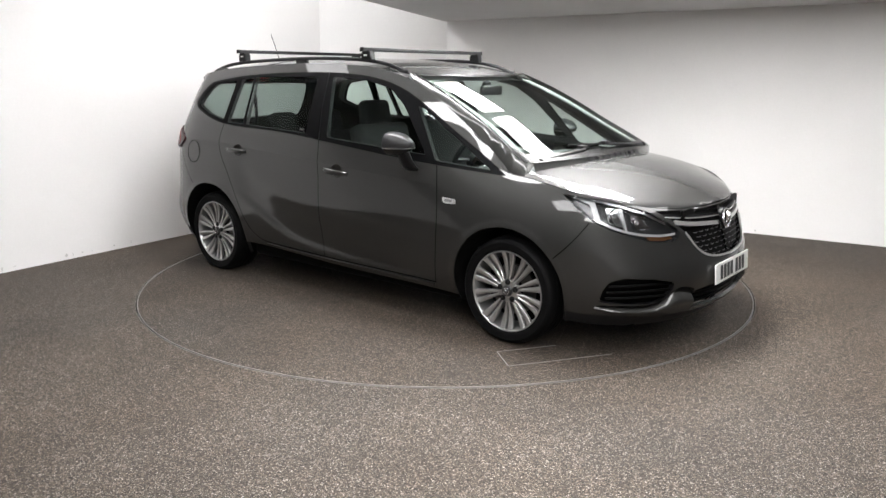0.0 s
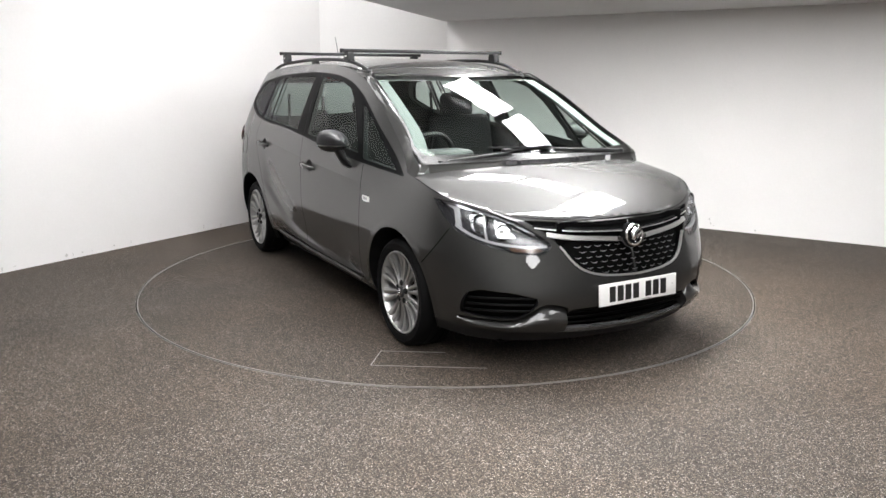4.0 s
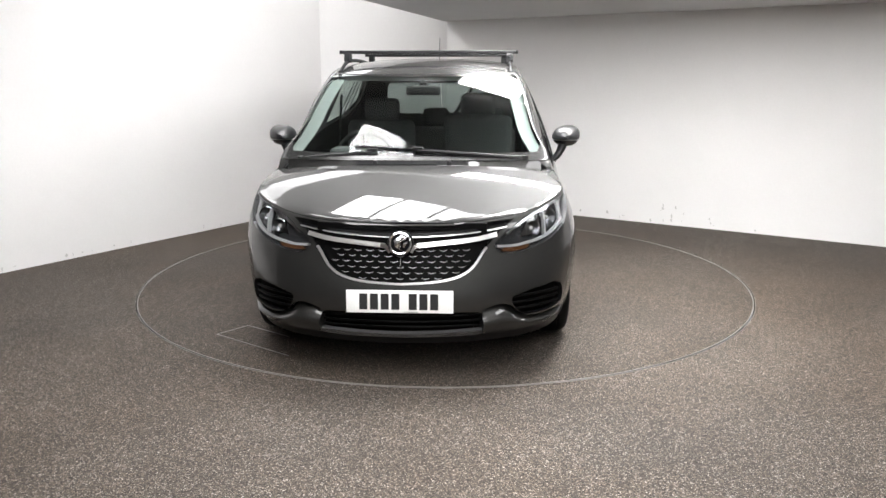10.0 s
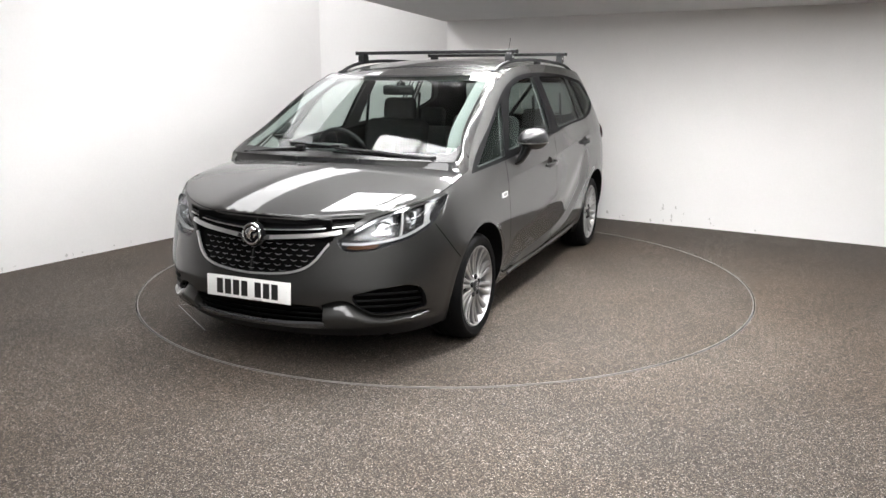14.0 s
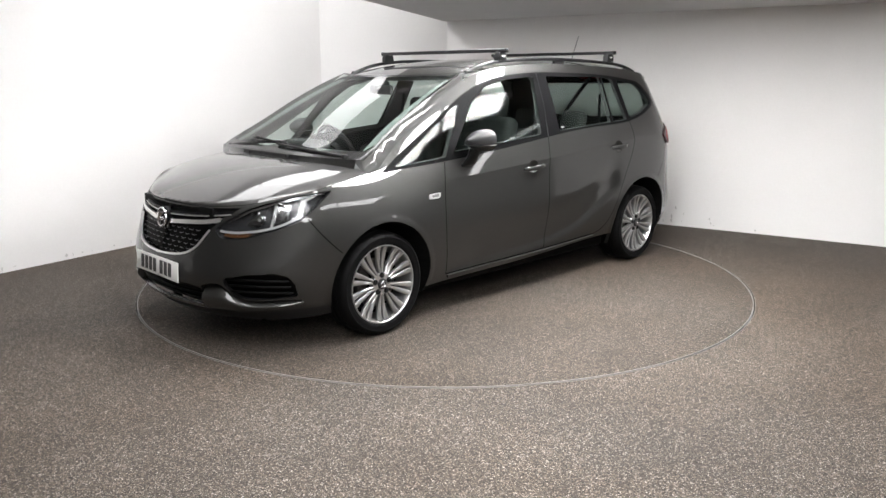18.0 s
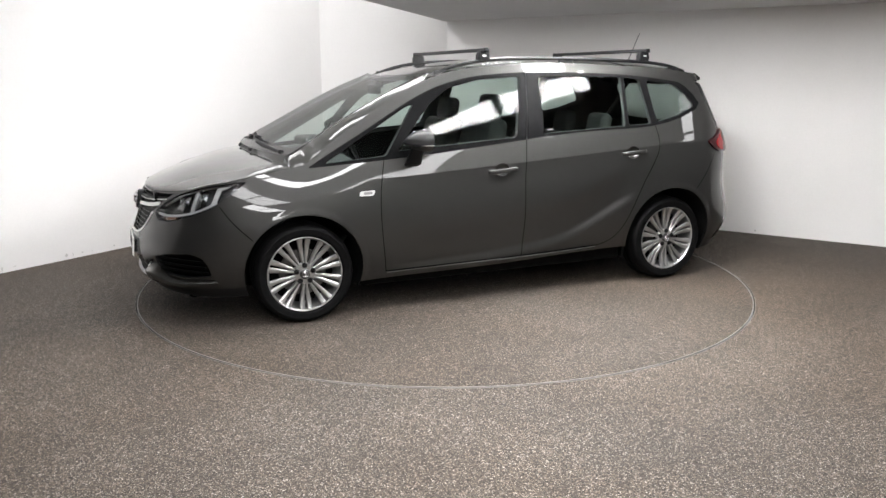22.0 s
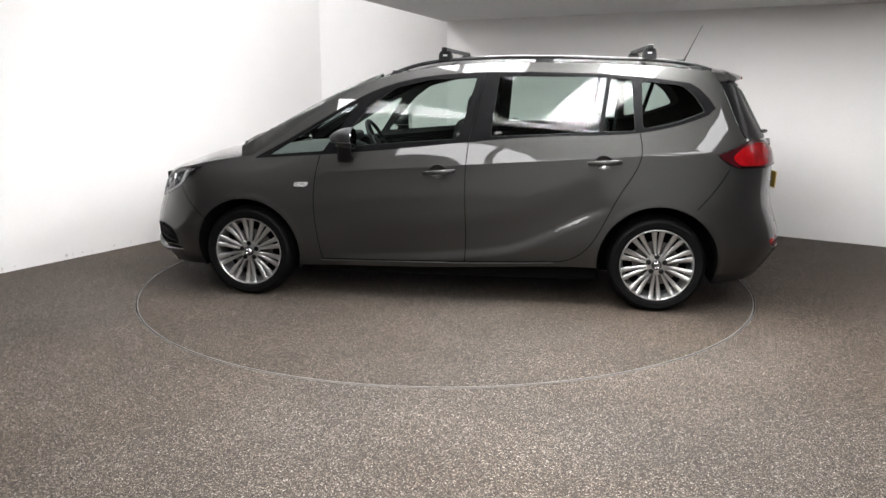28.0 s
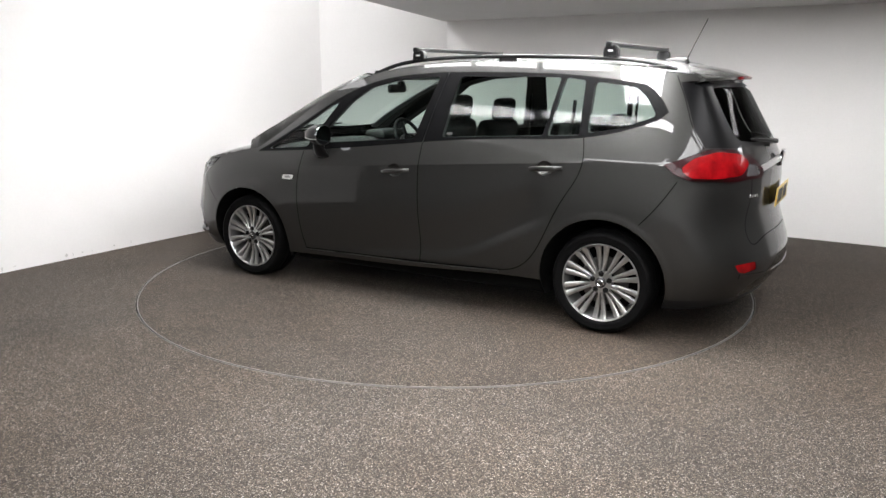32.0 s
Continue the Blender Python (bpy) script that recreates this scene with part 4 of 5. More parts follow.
band("boot_bar", [(-2.46, 0.985), (-2.65, 1.005), (-2.875, 1.012)], 0.034, 0.012, SATIN, body["tailgate"], "satin silver bar over the rear plate", both=False, thick=0.015)
bm = bmesh.new()
lathe(bm, [(0.0001, 0.0), (0.05, 0.0), (0.055, -0.006), (0.05, -0.02)], 32, "x")
o = part("rear_emblem", bm, CHROME, body["tailgate"], "round chrome emblem")
o.matrix_local = pose(-2.215, 0, 1.015, 0, 8, 180)
for k, a in enumerate(np.linspace(-2.318, -2.405, 4)):
    q, n = wrap(a, 0.835, 0.002), wrap_normal(a, 0.835)
    bm = bmesh.new()
    box(bm, -0.001, 0.003, -0.009, 0.009, -0.009, 0.009, 0.001)
    o = part("badge_bar", bm, CHROME, body["tailgate"], "small chrome badge")
    o.matrix_local = Matrix.Translation(q) @ Matrix.Rotation(math.atan2(n[1], n[0]), 4, "Z")
rear_plate = new("number_plate")
rear_plate.parent = car
rear_plate.matrix_local = pose(-2.222, 0, 0.80, 0, 3, 180)
bm = bmesh.new()
box(bm, -0.004, 0.002, -0.26, 0.26, -0.0555, 0.0555, 0.0015)
part("plate", bm, YELLOWPLATE, rear_plate, "yellow number plate")
plate_bars(rear_plate, 0.002)
bm = bmesh.new()
tube(bm, [wrap(-2.87, 1.115, 0.03), wrap(-2.7, 1.13, 0.035), wrap(-2.42, 1.15, 0.02)], [0.016, 0.011, 0.006], 8)
part("rear_wiper", bm, BLACK, body["tailgate"])

# ---- top: bonnet, windscreen and roof over the plan ----
ep = np.linspace(-2.88, 2.94, 500)
edge = wrap(ep, top_line(ep))
order = np.argsort(edge[:, 0])
EX, EY, EZ = edge[order, 0], edge[order, 1], edge[order, 2]


def edge_y(x):
    return np.interp(x, EX, EY)


ZB = Spline([(2.35, 0.742), (2.24, 0.799), (2.1, 0.864), (1.9, 0.935), (1.7, 0.986), (1.5, 1.022), (1.3, 1.05)])
ZW = Spline([(1.95, 0.855), (1.7, 0.970), (1.423, 1.107), (1.142, 1.251), (0.777, 1.417), (0.55, 1.508)])
ZR = Spline([(0.6, 1.49), (0.5, 1.518), (0.2, 1.583), (-0.2, 1.625), (-0.6, 1.637), (-1.1, 1.628), (-1.6, 1.585), (-1.95, 1.512)])


def top_height(x, y, sheet):
    ye = np.maximum(edge_y(x), 0.02)
    w = np.clip(np.abs(y) / ye, 0, 1)
    if sheet == "bonnet":
        ze = np.where(x > 1.75, np.interp(x, EX, EZ), TOP_WING(np.maximum(x, 1.2)))
        crown = (0.085 + 0.055 * ease(1.6, 2.1, x)) * np.minimum(np.abs(y), 0.8) ** 2
        return ZB(x) - crown - (ZB(x) - crown - ze) * w**26
    if sheet == "screen":
        k = 0.42
        ze = np.where(x < 1.34, TOP_CABIN(np.minimum(x, 1.34)), 0.975 - (x - 1.34) * 0.66)
        turn = np.clip((np.abs(y) - ye + 0.042) / 0.042, 0, 1)
        return ZW(x) - (ZW(x) - ze) * (k * w**2.0 + (1 - k) * turn**2)
    ze = np.interp(x, EX, EZ)
    return ZR(x) - (ZR(x) - ze) * w**3.0


def sheet_lift(sheet, off=0.0):
    return lambda q: np.stack([q[:, 0], q[:, 1], top_height(q[:, 0], q[:, 1], sheet) + off], -1)


def sheet_normal(sheet):
    def n(q):
        e = 2e-3
        x, y = q[:, 0], q[:, 1]
        zx = (top_height(x + e, y, sheet) - top_height(x - e, y, sheet)) / (2 * e)
        zy = (top_height(x, y + e, sheet) - top_height(x, y - e, sheet)) / (2 * e)
        zy = np.where(np.abs(y) >= edge_y(x) - 2 * e, (top_height(x, y, sheet) - top_height(x, y - e, sheet)) / e, zy)
        r = np.stack([-zx, -zy, np.ones(len(x))], -1)
        return r / np.linalg.norm(r, axis=1, keepdims=True)
    return n


def cowl(y):
    return 1.56 - 0.21 * y * y


def header(y):
    return 0.55 - 0.10 * (y / 0.65) ** 2


ys = np.linspace(0, 1, 24)
cowl_line = [(float(cowl(t * 0.775)), float(t * 0.775)) for t in ys]
head_line = [(float(header(t * 0.645)), float(t * 0.645)) for t in ys]
xs = EX[(EX > cowl_line[-1][0]) & (EX < 2.236)][::6]
bonnet_poly = cowl_line + [(float(x), float(edge_y(x))) for x in xs] + [(float(EX[-1]), 0.0)]
xs = EX[(EX < cowl_line[-1][0]) & (EX > head_line[-1][0])][::-6]
screen_side = [(float(x), float(edge_y(x))) for x in xs]
screen_poly = cowl_line + screen_side + head_line[::-1]
xs = EX[EX < head_line[-1][0]][::-6]
roof_poly = head_line + [(float(x), float(edge_y(x))) for x in xs] + [(float(EX[0]), 0.0)]


def sheet_part(name, poly, sheet, mat, off=0.0, label="", step=0.03, thick=0.0):
    vv, ff = cdt(poly, [], step)
    return skin(name, vv, ff, sheet_lift(sheet, off), sheet_normal(sheet), mat, car, label, thick=thick)


inset_bonnet = [(a, min(b, float(edge_y(a)) - 0.004) if 0.02 < b else b) for a, b in bonnet_poly]
sheet_part("bonnet", inset_bonnet, "bonnet", PAINT, 0.0)
sheet_part("roof", roof_poly, "roof", PAINT)
see = [(a - 0.06, b * 0.925) for a, b in cowl_line] + [(a, b - 0.050) for a, b in screen_side if 0.5 < a < cowl_line[-1][0] - 0.09] + [(a + 0.03, b * 0.945) for a, b in head_line[::-1]]
side_line = [cowl_line[-1]] + screen_side + [head_line[-1]]
pillar_poly = side_line + [(a, b - 0.034) for a, b in side_line[:0:-1]] + [(cowl_line[-1][0] + 0.012, cowl_line[-1][1] - 0.06)]
vv, ff = cdt(screen_poly, [see, [q for q in pillar_poly if q not in (cowl_line[-1], head_line[-1])]], 0.03)
cc = vv[ff].mean(1)
glazed = inside(cc, see)
screen = skin("windscreen", vv, ff[glazed], sheet_lift("screen"), sheet_normal("screen"), SCREEN, car, "green-tinted windscreen")
pillar = ~glazed & inside(cc, pillar_poly)
skin("screen_border", vv, ff[~glazed & ~pillar], sheet_lift("screen"), sheet_normal("screen"), FRIT, screen, "black glass border")
for flip in (False, True):
    skin("front_pillar", vv, ff[pillar], sheet_lift("screen"), sheet_normal("screen"), PAINT, car, "painted windscreen pillar", mirror=False, flip=flip)
trim_line = [q for q in side_line if 0.5 < q[0] < 1.36]
vv, ff = cdt([(a, b - 0.05) for a, b in trim_line] + [(a, b - 0.135) for a, b in trim_line[::-1]], [], 0.04)
for flip in (False, True):
    skin("pillar_lining", vv, ff, sheet_lift("screen", -0.03), sheet_normal("screen"), PILLARGREY, car, "pale inner lining of the windscreen pillar", mirror=False, flip=flip, thick=0.008)
# bonnet underside: a dark sheet stands in for the shaded space below it
sheet_part("underbonnet_shade", bonnet_poly, "bonnet", DARK, -0.03, "dark sheet in place of the shade under the bonnet")
# sloping panel between the bonnet and the foot of the windscreen, with its black vent


def cowl_point(y, u, up=0.0):
    lo, hi = cowl(y) + 0.006, cowl(y) - 0.012
    zb = float(top_height(np.array(cowl(y)), np.array(y), "bonnet"))
    zs = float(top_height(np.array(hi), np.array(y), "screen"))
    return Vector((lo + (hi - lo) * u + up, y, zb + (zs - zb) * u + up))


def cowl_ribbon(y1, u0, u1, up, n):
    bm = bmesh.new()
    rows = [[bm.verts.new(cowl_point(y, u, k * up)) for u, k in ((u0, 0.3), (u0, 1), (u1, 1), (u1, 0.3))] for y in np.linspace(-y1, y1, n)]
    for r0, r1 in zip(rows, rows[1:]):
        for k in range(3):
            bm.faces.new((r0[k], r0[k + 1], r1[k + 1], r1[k]))
    return bm


cowl_panel = part("cowl_panel", cowl_ribbon(0.735, -0.1, 1.0, 0.001, 40), PAINT, car, "dark panel at the foot of the windscreen")
vents = part("scuttle_vent", cowl_ribbon(0.32, 0.0, 0.72, 0.004, 24), BLACK, car, "black plastic scuttle vent")
for y in np.linspace(-0.30, 0.30, 9):
    bm = bmesh.new()
    tube(bm, [cowl_point(y, 0.02, 0.006), cowl_point(y, 0.7, 0.006)], 0.002, 5)
    part("vent_rib", bm, RUBBER, vents)
for y in (-0.21, 0.21):
    bm = bmesh.new()
    lathe(bm, [(0.0001, 0.010), (0.010, 0.008), (0.015, 0.0), (0.015, -0.012)], 14, "z", Matrix.Translation(cowl_point(y, 0.35, 0.006)))
    part("washer_jet", bm, BLACK, vents)


def wiper(y0, y1, lift0):
    """A wiper: pivot, arm and blade, lying low on the screen."""
    w = new("wiper")
    w.parent = car
    ys = np.linspace(y0, y1, 9)
    pts = []
    for k, y in enumerate(ys):
        x0 = float(cowl(abs(y))) - 0.03 - 0.05 * (k / 8)
        pts.append(Vector((x0, y, float(top_height(np.array(x0), np.array(y), "screen")) + lift0 - 0.03 * (1 - k / 8) ** 2)))
    bm = bmesh.new()
    tube(bm, pts[:6], [0.015, 0.014, 0.012, 0.010, 0.008, 0.007], 8)
    part("arm", bm, BLACK, w)
    bm = bmesh.new()
    tube(bm, [q + Vector((-0.03, 0, 0.002)) for q in pts[2:]], 0.008, 6)
    part("blade", bm, RUBBER, w)
    bm = bmesh.new()
    box(bm, -0.02, 0.02, -0.03, 0.03, -0.01, 0.012, 0.004, Matrix.Translation(pts[5] + Vector((-0.02, 0, 0.008))))
    part("joint", bm, BLACK, w)
    bm = bmesh.new()
    lathe(bm, [(0.0001, 0.02), (0.016, 0.018), (0.022, 0.0), (0.022, -0.03)], 16, "z", Matrix.Translation(pts[0]))
    part("pivot", bm, BLACK, w)


wiper(-0.66, 0.02, 0.012)
wiper(0.64, -0.34, 0.022)

# spoiler over the rear window
bm = bmesh.new()
rows = []
for y in np.linspace(-0.605, 0.605, 25):
    s = abs(y) / 0.605
    tip = -1.955 + 0.115 * s**2.2
    top = float(top_height(np.array(-1.74), np.array(min(abs(y), 0.60)), "roof"))
    end = 1.507 - 0.012 * s**2
    mid = (top + end) / 2 + 0.014
    rows.append([bm.verts.new(q) for q in ((-1.70, y, top + 0.003 - 0.02 * s**4), (-1.82 + 0.04 * s**2, y, mid), (tip + 0.012, y, end + 0.003), (tip, y, end - 0.006), (tip + 0.006, y, end - 0.022), (tip + 0.07, y, end - 0.038), (-1.80 + 0.02 * s, y, 1.45))])
for r0, r1 in zip(rows, rows[1:]):
    for k in range(6):
        bm.faces.new((r0[k], r0[k + 1], r1[k + 1], r1[k]))
bm.faces.new(rows[0]), bm.faces.new(rows[-1])
spoiler = part("spoiler", bm, PAINT, car, "painted roof spoiler", angle=50)
bm = bmesh.new()
box(bm, -1.965, -1.90, -0.17, 0.17, 1.481, 1.4975, 0.004)
part("brake_light", bm, REDLENS, spoiler, "red high brake light")


# roof rails, bars and aerial
for sgn in (1, -1):
    bm = bmesh.new()
    pts = []
    for xx, zz in ((0.44, 1.497), (0.36, 1.532), (0.225, 1.574), (0.0, 1.607), (-0.38, 1.623), (-0.75, 1.622), (-1.1, 1.612), (-1.47, 1.587), (-1.60, 1.562), (-1.68, 1.538)):
        pts.append((xx, sgn * (0.595 + 0.012 * math.sin((xx + 1.6) * 1.5)), zz))
    tube(bm, smooth3(pts, 40), 0.0125, 8)
    rail = part("roof_rail", bm, BLACK, car, "black roof rail")
    for xx in (0.34, -0.62, -1.56):
        bm = bmesh.new()
        zz = float(np.interp(xx, [-1.6, -1.1, -0.6, 0, 0.34], [1.56, 1.61, 1.62, 1.605, 1.54]))
        box(bm, xx - 0.06, xx + 0.06, sgn * 0.60 - 0.012, sgn * 0.60 + 0.012, zz - 0.05, zz, 0.006)
        part("rail_foot", bm, BLACK, rail)

for bx, bz in ((0.037, 1.674), (-1.29, 1.685)):
    rack = new("roof_bar")
    rack.parent = car
    rack["label"] = "black square roof bar clamped to the rails"
    bm = bmesh.new()
    box(bm, bx - 0.016, bx + 0.016, -0.648, 0.648, bz - 0.012, bz + 0.012, 0.004)
    part("bar", bm, BARMETAL, rack)
    for sgn in (1, -1):
        bm = bmesh.new()
        box(bm, bx - 0.018, bx + 0.018, sgn * 0.653 - 0.006, sgn * 0.653 + 0.006, bz - 0.014, bz + 0.014, 0.004)
        part("end_cap", bm, BLACK, rack)
        bm = bmesh.new()
        prof = [(-0.048, -0.075), (0.048, -0.075), (0.046, -0.03), (0.034, -0.008), (-0.034, -0.008), (-0.046, -0.03)]
        lo = [bm.verts.new((bx + a, sgn * 0.575, bz + b)) for a, b in prof]
        hi = [bm.verts.new((bx + a * 0.92, sgn * 0.622, bz + b * 0.96)) for a, b in prof]
        bm.faces.new(lo), bm.faces.new(hi)
        for k in range(6):
            bm.faces.new((lo[k], lo[(k + 1) % 6], hi[(k + 1) % 6], hi[k]))
        bmesh.ops.bevel(bm, geom=list(bm.edges), offset=0.005, segments=2, affect="EDGES")
        foot = part("foot", bm, BLACK, rack, "black clamp foot")
        bm = bmesh.new()
        box(bm, bx - 0.014, bx + 0.014, sgn * 0.6225 - 0.003, sgn * 0.6225 + 0.003, bz - 0.042, bz - 0.032, 0.001)
        part("foot_label", bm, WHITEPLATE, foot, "small white mark")

aerial = new("aerial")
aerial.parent = car
bm = bmesh.new()
rows = []
for xx, w, h in ((-1.46, 0.006, 0.004), (-1.49, 0.022, 0.016), (-1.54, 0.028, 0.024), (-1.585, 0.026, 0.03), (-1.60, 0.02, 0.03), (-1.61, 0.018, 0.0)):
    zz = float(top_height(np.array(xx), np.array(0.0), "roof"))
    rows.append([bm.verts.new((xx, w * math.cos(k * math.pi / 8), zz - 0.004 + (h + 0.004) * math.sin(k * math.pi / 8))) for k in range(9)])
for r0, r1 in zip(rows, rows[1:]):
    for k in range(8):
        bm.faces.new((r0[k], r0[k + 1], r1[k + 1], r1[k]))
bm.faces.new(rows[0]), bm.faces.new(rows[-1])
part("base", bm, BLACK, aerial)
bm = bmesh.new()
tube(bm, [(-1.59, 0, 1.605), (-1.612, 0, 1.65), (-1.705, 0, 1.852)], [0.006, 0.0035, 0.0022], 8)
part("rod", bm, BLACK, aerial)

# ---- door mirrors, handles, side repeaters ----
for sgn in (1, -1):
    mir = new("door_mirror")
    mir.parent = car
    mir["label"] = "dark painted door mirror on a black stalk"

    def mirrored(bm):
        if sgn < 0:
            bmesh.ops.scale(bm, vec=(1, -1, 1), verts=bm.verts)
        return bm

    # the shell: rings along x, egg-shaped, upper cap painted, lower shell black
    def shell_mesh(z_lo, z_hi, grow=0.0):
        bm = bmesh.new()
        rows = []
        for i in range(13):
            u = i / 12
            xx = 0.745 - 0.155 * u
            s = math.sin(min(1, 0.06 + u * 1.05) * math.pi / 2) ** 0.7
            row = []
            for k in range(33):
                a = k * math.tau / 32
                ca, sa = math.cos(a), math.sin(a)
                yy = 0.955 + (0.092 * s + grow) * (abs(ca) ** 0.85) * (1 if ca > 0 else -1) + 0.012 * u
                zz = 1.112 + (0.074 * s + grow) * (abs(sa) ** 0.9) * (1 if sa > 0 else -1) - (0.02 * (1 - ca) / 2 if sa > 0 else 0)
                row.append(Vector((xx, yy, zz)))
            rows.append(row)
        made = [[bm.verts.new((q.x, q.y, min(max(q.z, z_lo), z_hi))) for q in row[:-1]] for row in rows]
        for r0, r1 in zip(made, made[1:]):
            for k in range(32):
                bm.faces.new((r0[k], r0[(k + 1) % 32], r1[(k + 1) % 32], r1[k]))
        bm.faces.new(made[0]), bm.faces.new(made[-1])
        bmesh.ops.remove_doubles(bm, verts=bm.verts, dist=1e-5)
        return mirrored(bm)

    part("cap", shell_mesh(1.087, 1.3, 0.0015), CAPSATIN, mir, "dark satin mirror cap")
    part("housing", shell_mesh(0.9, 1.082), PAINT, mir, "painted lower mirror housing")
    part("indicator_strip", shell_mesh(1.082, 1.087, 0.002), SATIN, mir, "silver line round the mirror")
    bm = bmesh.new()
    rows = []
    for q, wx, wy in (((0.665, 0.865, 0.945), 0.058, 0.03), ((0.665, 0.895, 0.965), 0.056, 0.028), ((0.662, 0.925, 1.01), 0.046, 0.028), ((0.655, 0.945, 1.06), 0.042, 0.034)):
        rows.append([bm.verts.new((q[0] + wx * math.cos(k * math.tau / 16), q[1] + wy * math.sin(k * math.tau / 16), q[2])) for k in range(16)])
    for r0, r1 in zip(rows, rows[1:]):
        for k in range(16):
            bm.faces.new((r0[k], r0[(k + 1) % 16], r1[(k + 1) % 16], r1[k]))
    bm.faces.new(rows[0]), bm.faces.new(rows[-1])
    part("stalk", mirrored(bm), BLACK, mir, "black mirror stalk")
    bm = bmesh.new()
    lathe(bm, [(0.0001, 0.5875), (0.066, 0.5875), (0.068, 0.590)], 32, "x", Matrix.Translation((0, 0.965, 1.11)) @ Matrix.Diagonal((1, 1.25, 0.95, 1)))
    part("mirror_glass", mirrored(bm), MIRROR, mir, "mirror glass")

    for name, a0, a1, z0, z1 in (("front_door", 0.144, -0.072, 0.884, 0.902), ("rear_door", -0.918, -1.128, 0.962, 0.974)):
        bm = bmesh.new()
        rows = []
        for i in range(15):
            u = i / 14
            a, zz = a0 + (a1 - a0) * u, z0 + (z1 - z0) * u
            out = 0.034 * math.sin(min(max(u * 1.06 - 0.03, 0), 1) * math.pi) ** 0.45 + 0.002
            h = 0.0165 * (0.62 + 0.38 * math.sin(u * math.pi) ** 0.5)
            q, n = Vector(wrap(a, zz)), Vector(wrap_normal(a, zz))
            up = Vector((0, 0, 1))
            rows.append([bm.verts.new(q + n * (out + d) + up * hh) for d, hh in ((0.0, -h), (0.009, -h * 0.75), (0.013, 0), (0.009, h * 0.75), (0.0, h), (-0.009, h * 0.6), (-0.009, -h * 0.6))])
        for r0, r1 in zip(rows, rows[1:]):
            for k in range(7):
                bm.faces.new((r0[k], r0[(k + 1) % 7], r1[(k + 1) % 7], r1[k]))
        bm.faces.new(rows[0]), bm.faces.new(rows[-1])
        part("handle", mirrored(bm), PAINT, body[name][sgn < 0], "painted door handle")
        bm = bmesh.new()
        am, zm = (0.044, 0.897) if name == "front_door" else (-1.015, 0.970)
        rows = []
        for i in range(6):
            c1, deep = math.cos(i / 6 * math.pi / 2), 0.03 * math.sin(i / 6 * math.pi / 2)
            rows.append([bm.verts.new(wrap(am + 0.0545 * c1 * math.cos(k * math.tau / 28), zm + 0.0435 * c1 * math.sin(k * math.tau / 28), -deep - 0.0003)) for k in range(28)])
        for r0, r1 in zip(rows, rows[1:]):
            for k in range(28):
                bm.faces.new((r0[k], r0[(k + 1) % 28], r1[(k + 1) % 28], r1[k]))
        bm.faces.new(rows[-1])
        part("handle_bowl", mirrored(bm), PAINT, body[name][sgn < 0], "shadowed bowl behind the handle")

band("sill_ledge", [(0.85, 0.262), (0.4, 0.270), (-0.13, 0.278), (-0.72, 0.300)], 0.016, 0.026, PAINT, body["rocker_panel"], "painted ledge under the doors", thick=0.014)
rep = patch("side_repeater", rounded([(1.028, 0.777), (1.02, 0.806), (0.925, 0.810), (0.932, 0.783), (0.95, 0.776)], 0.008), 0.005, SATIN, body["wing"], "chrome side repeater", step=0.01, thick=0.006)
patch("repeater_lens", rounded([(1.0, 0.785), (1.0, 0.800), (0.945, 0.803), (0.945, 0.786)], 0.005), 0.0065, LAMPWHITE, rep, "pale repeater lens", step=0.01, thick=0.003)


# ---- wheels ----
def spoke_mesh():
    bm = bmesh.new()
    rows = []
    for r, w, d, t in ((0.060, 0.0058, -0.020, 0.03), (0.085, 0.0075, -0.023, 0.026), (0.13, 0.0108, -0.026, 0.022), (0.19, 0.0148, -0.020, 0.02), (0.225, 0.0170, -0.008, 0.02)):
        rows.append([bm.verts.new(q) for q in ((r, d - t, -w), (r, d - 0.004, -w), (r, d, -w * 0.55), (r, d, w * 0.55), (r, d - 0.004, w), (r, d - t, w))])
    for r0, r1 in zip(rows, rows[1:]):
        for k in range(6):
            bm.faces.new((r0[k], r0[(k + 1) % 6], r1[(k + 1) % 6], r1[k]))
    bm.faces.new(rows[0]), bm.faces.new(rows[-1])
    o = mesh_object("spoke", bm, ALLOY, angle=35)
    return o


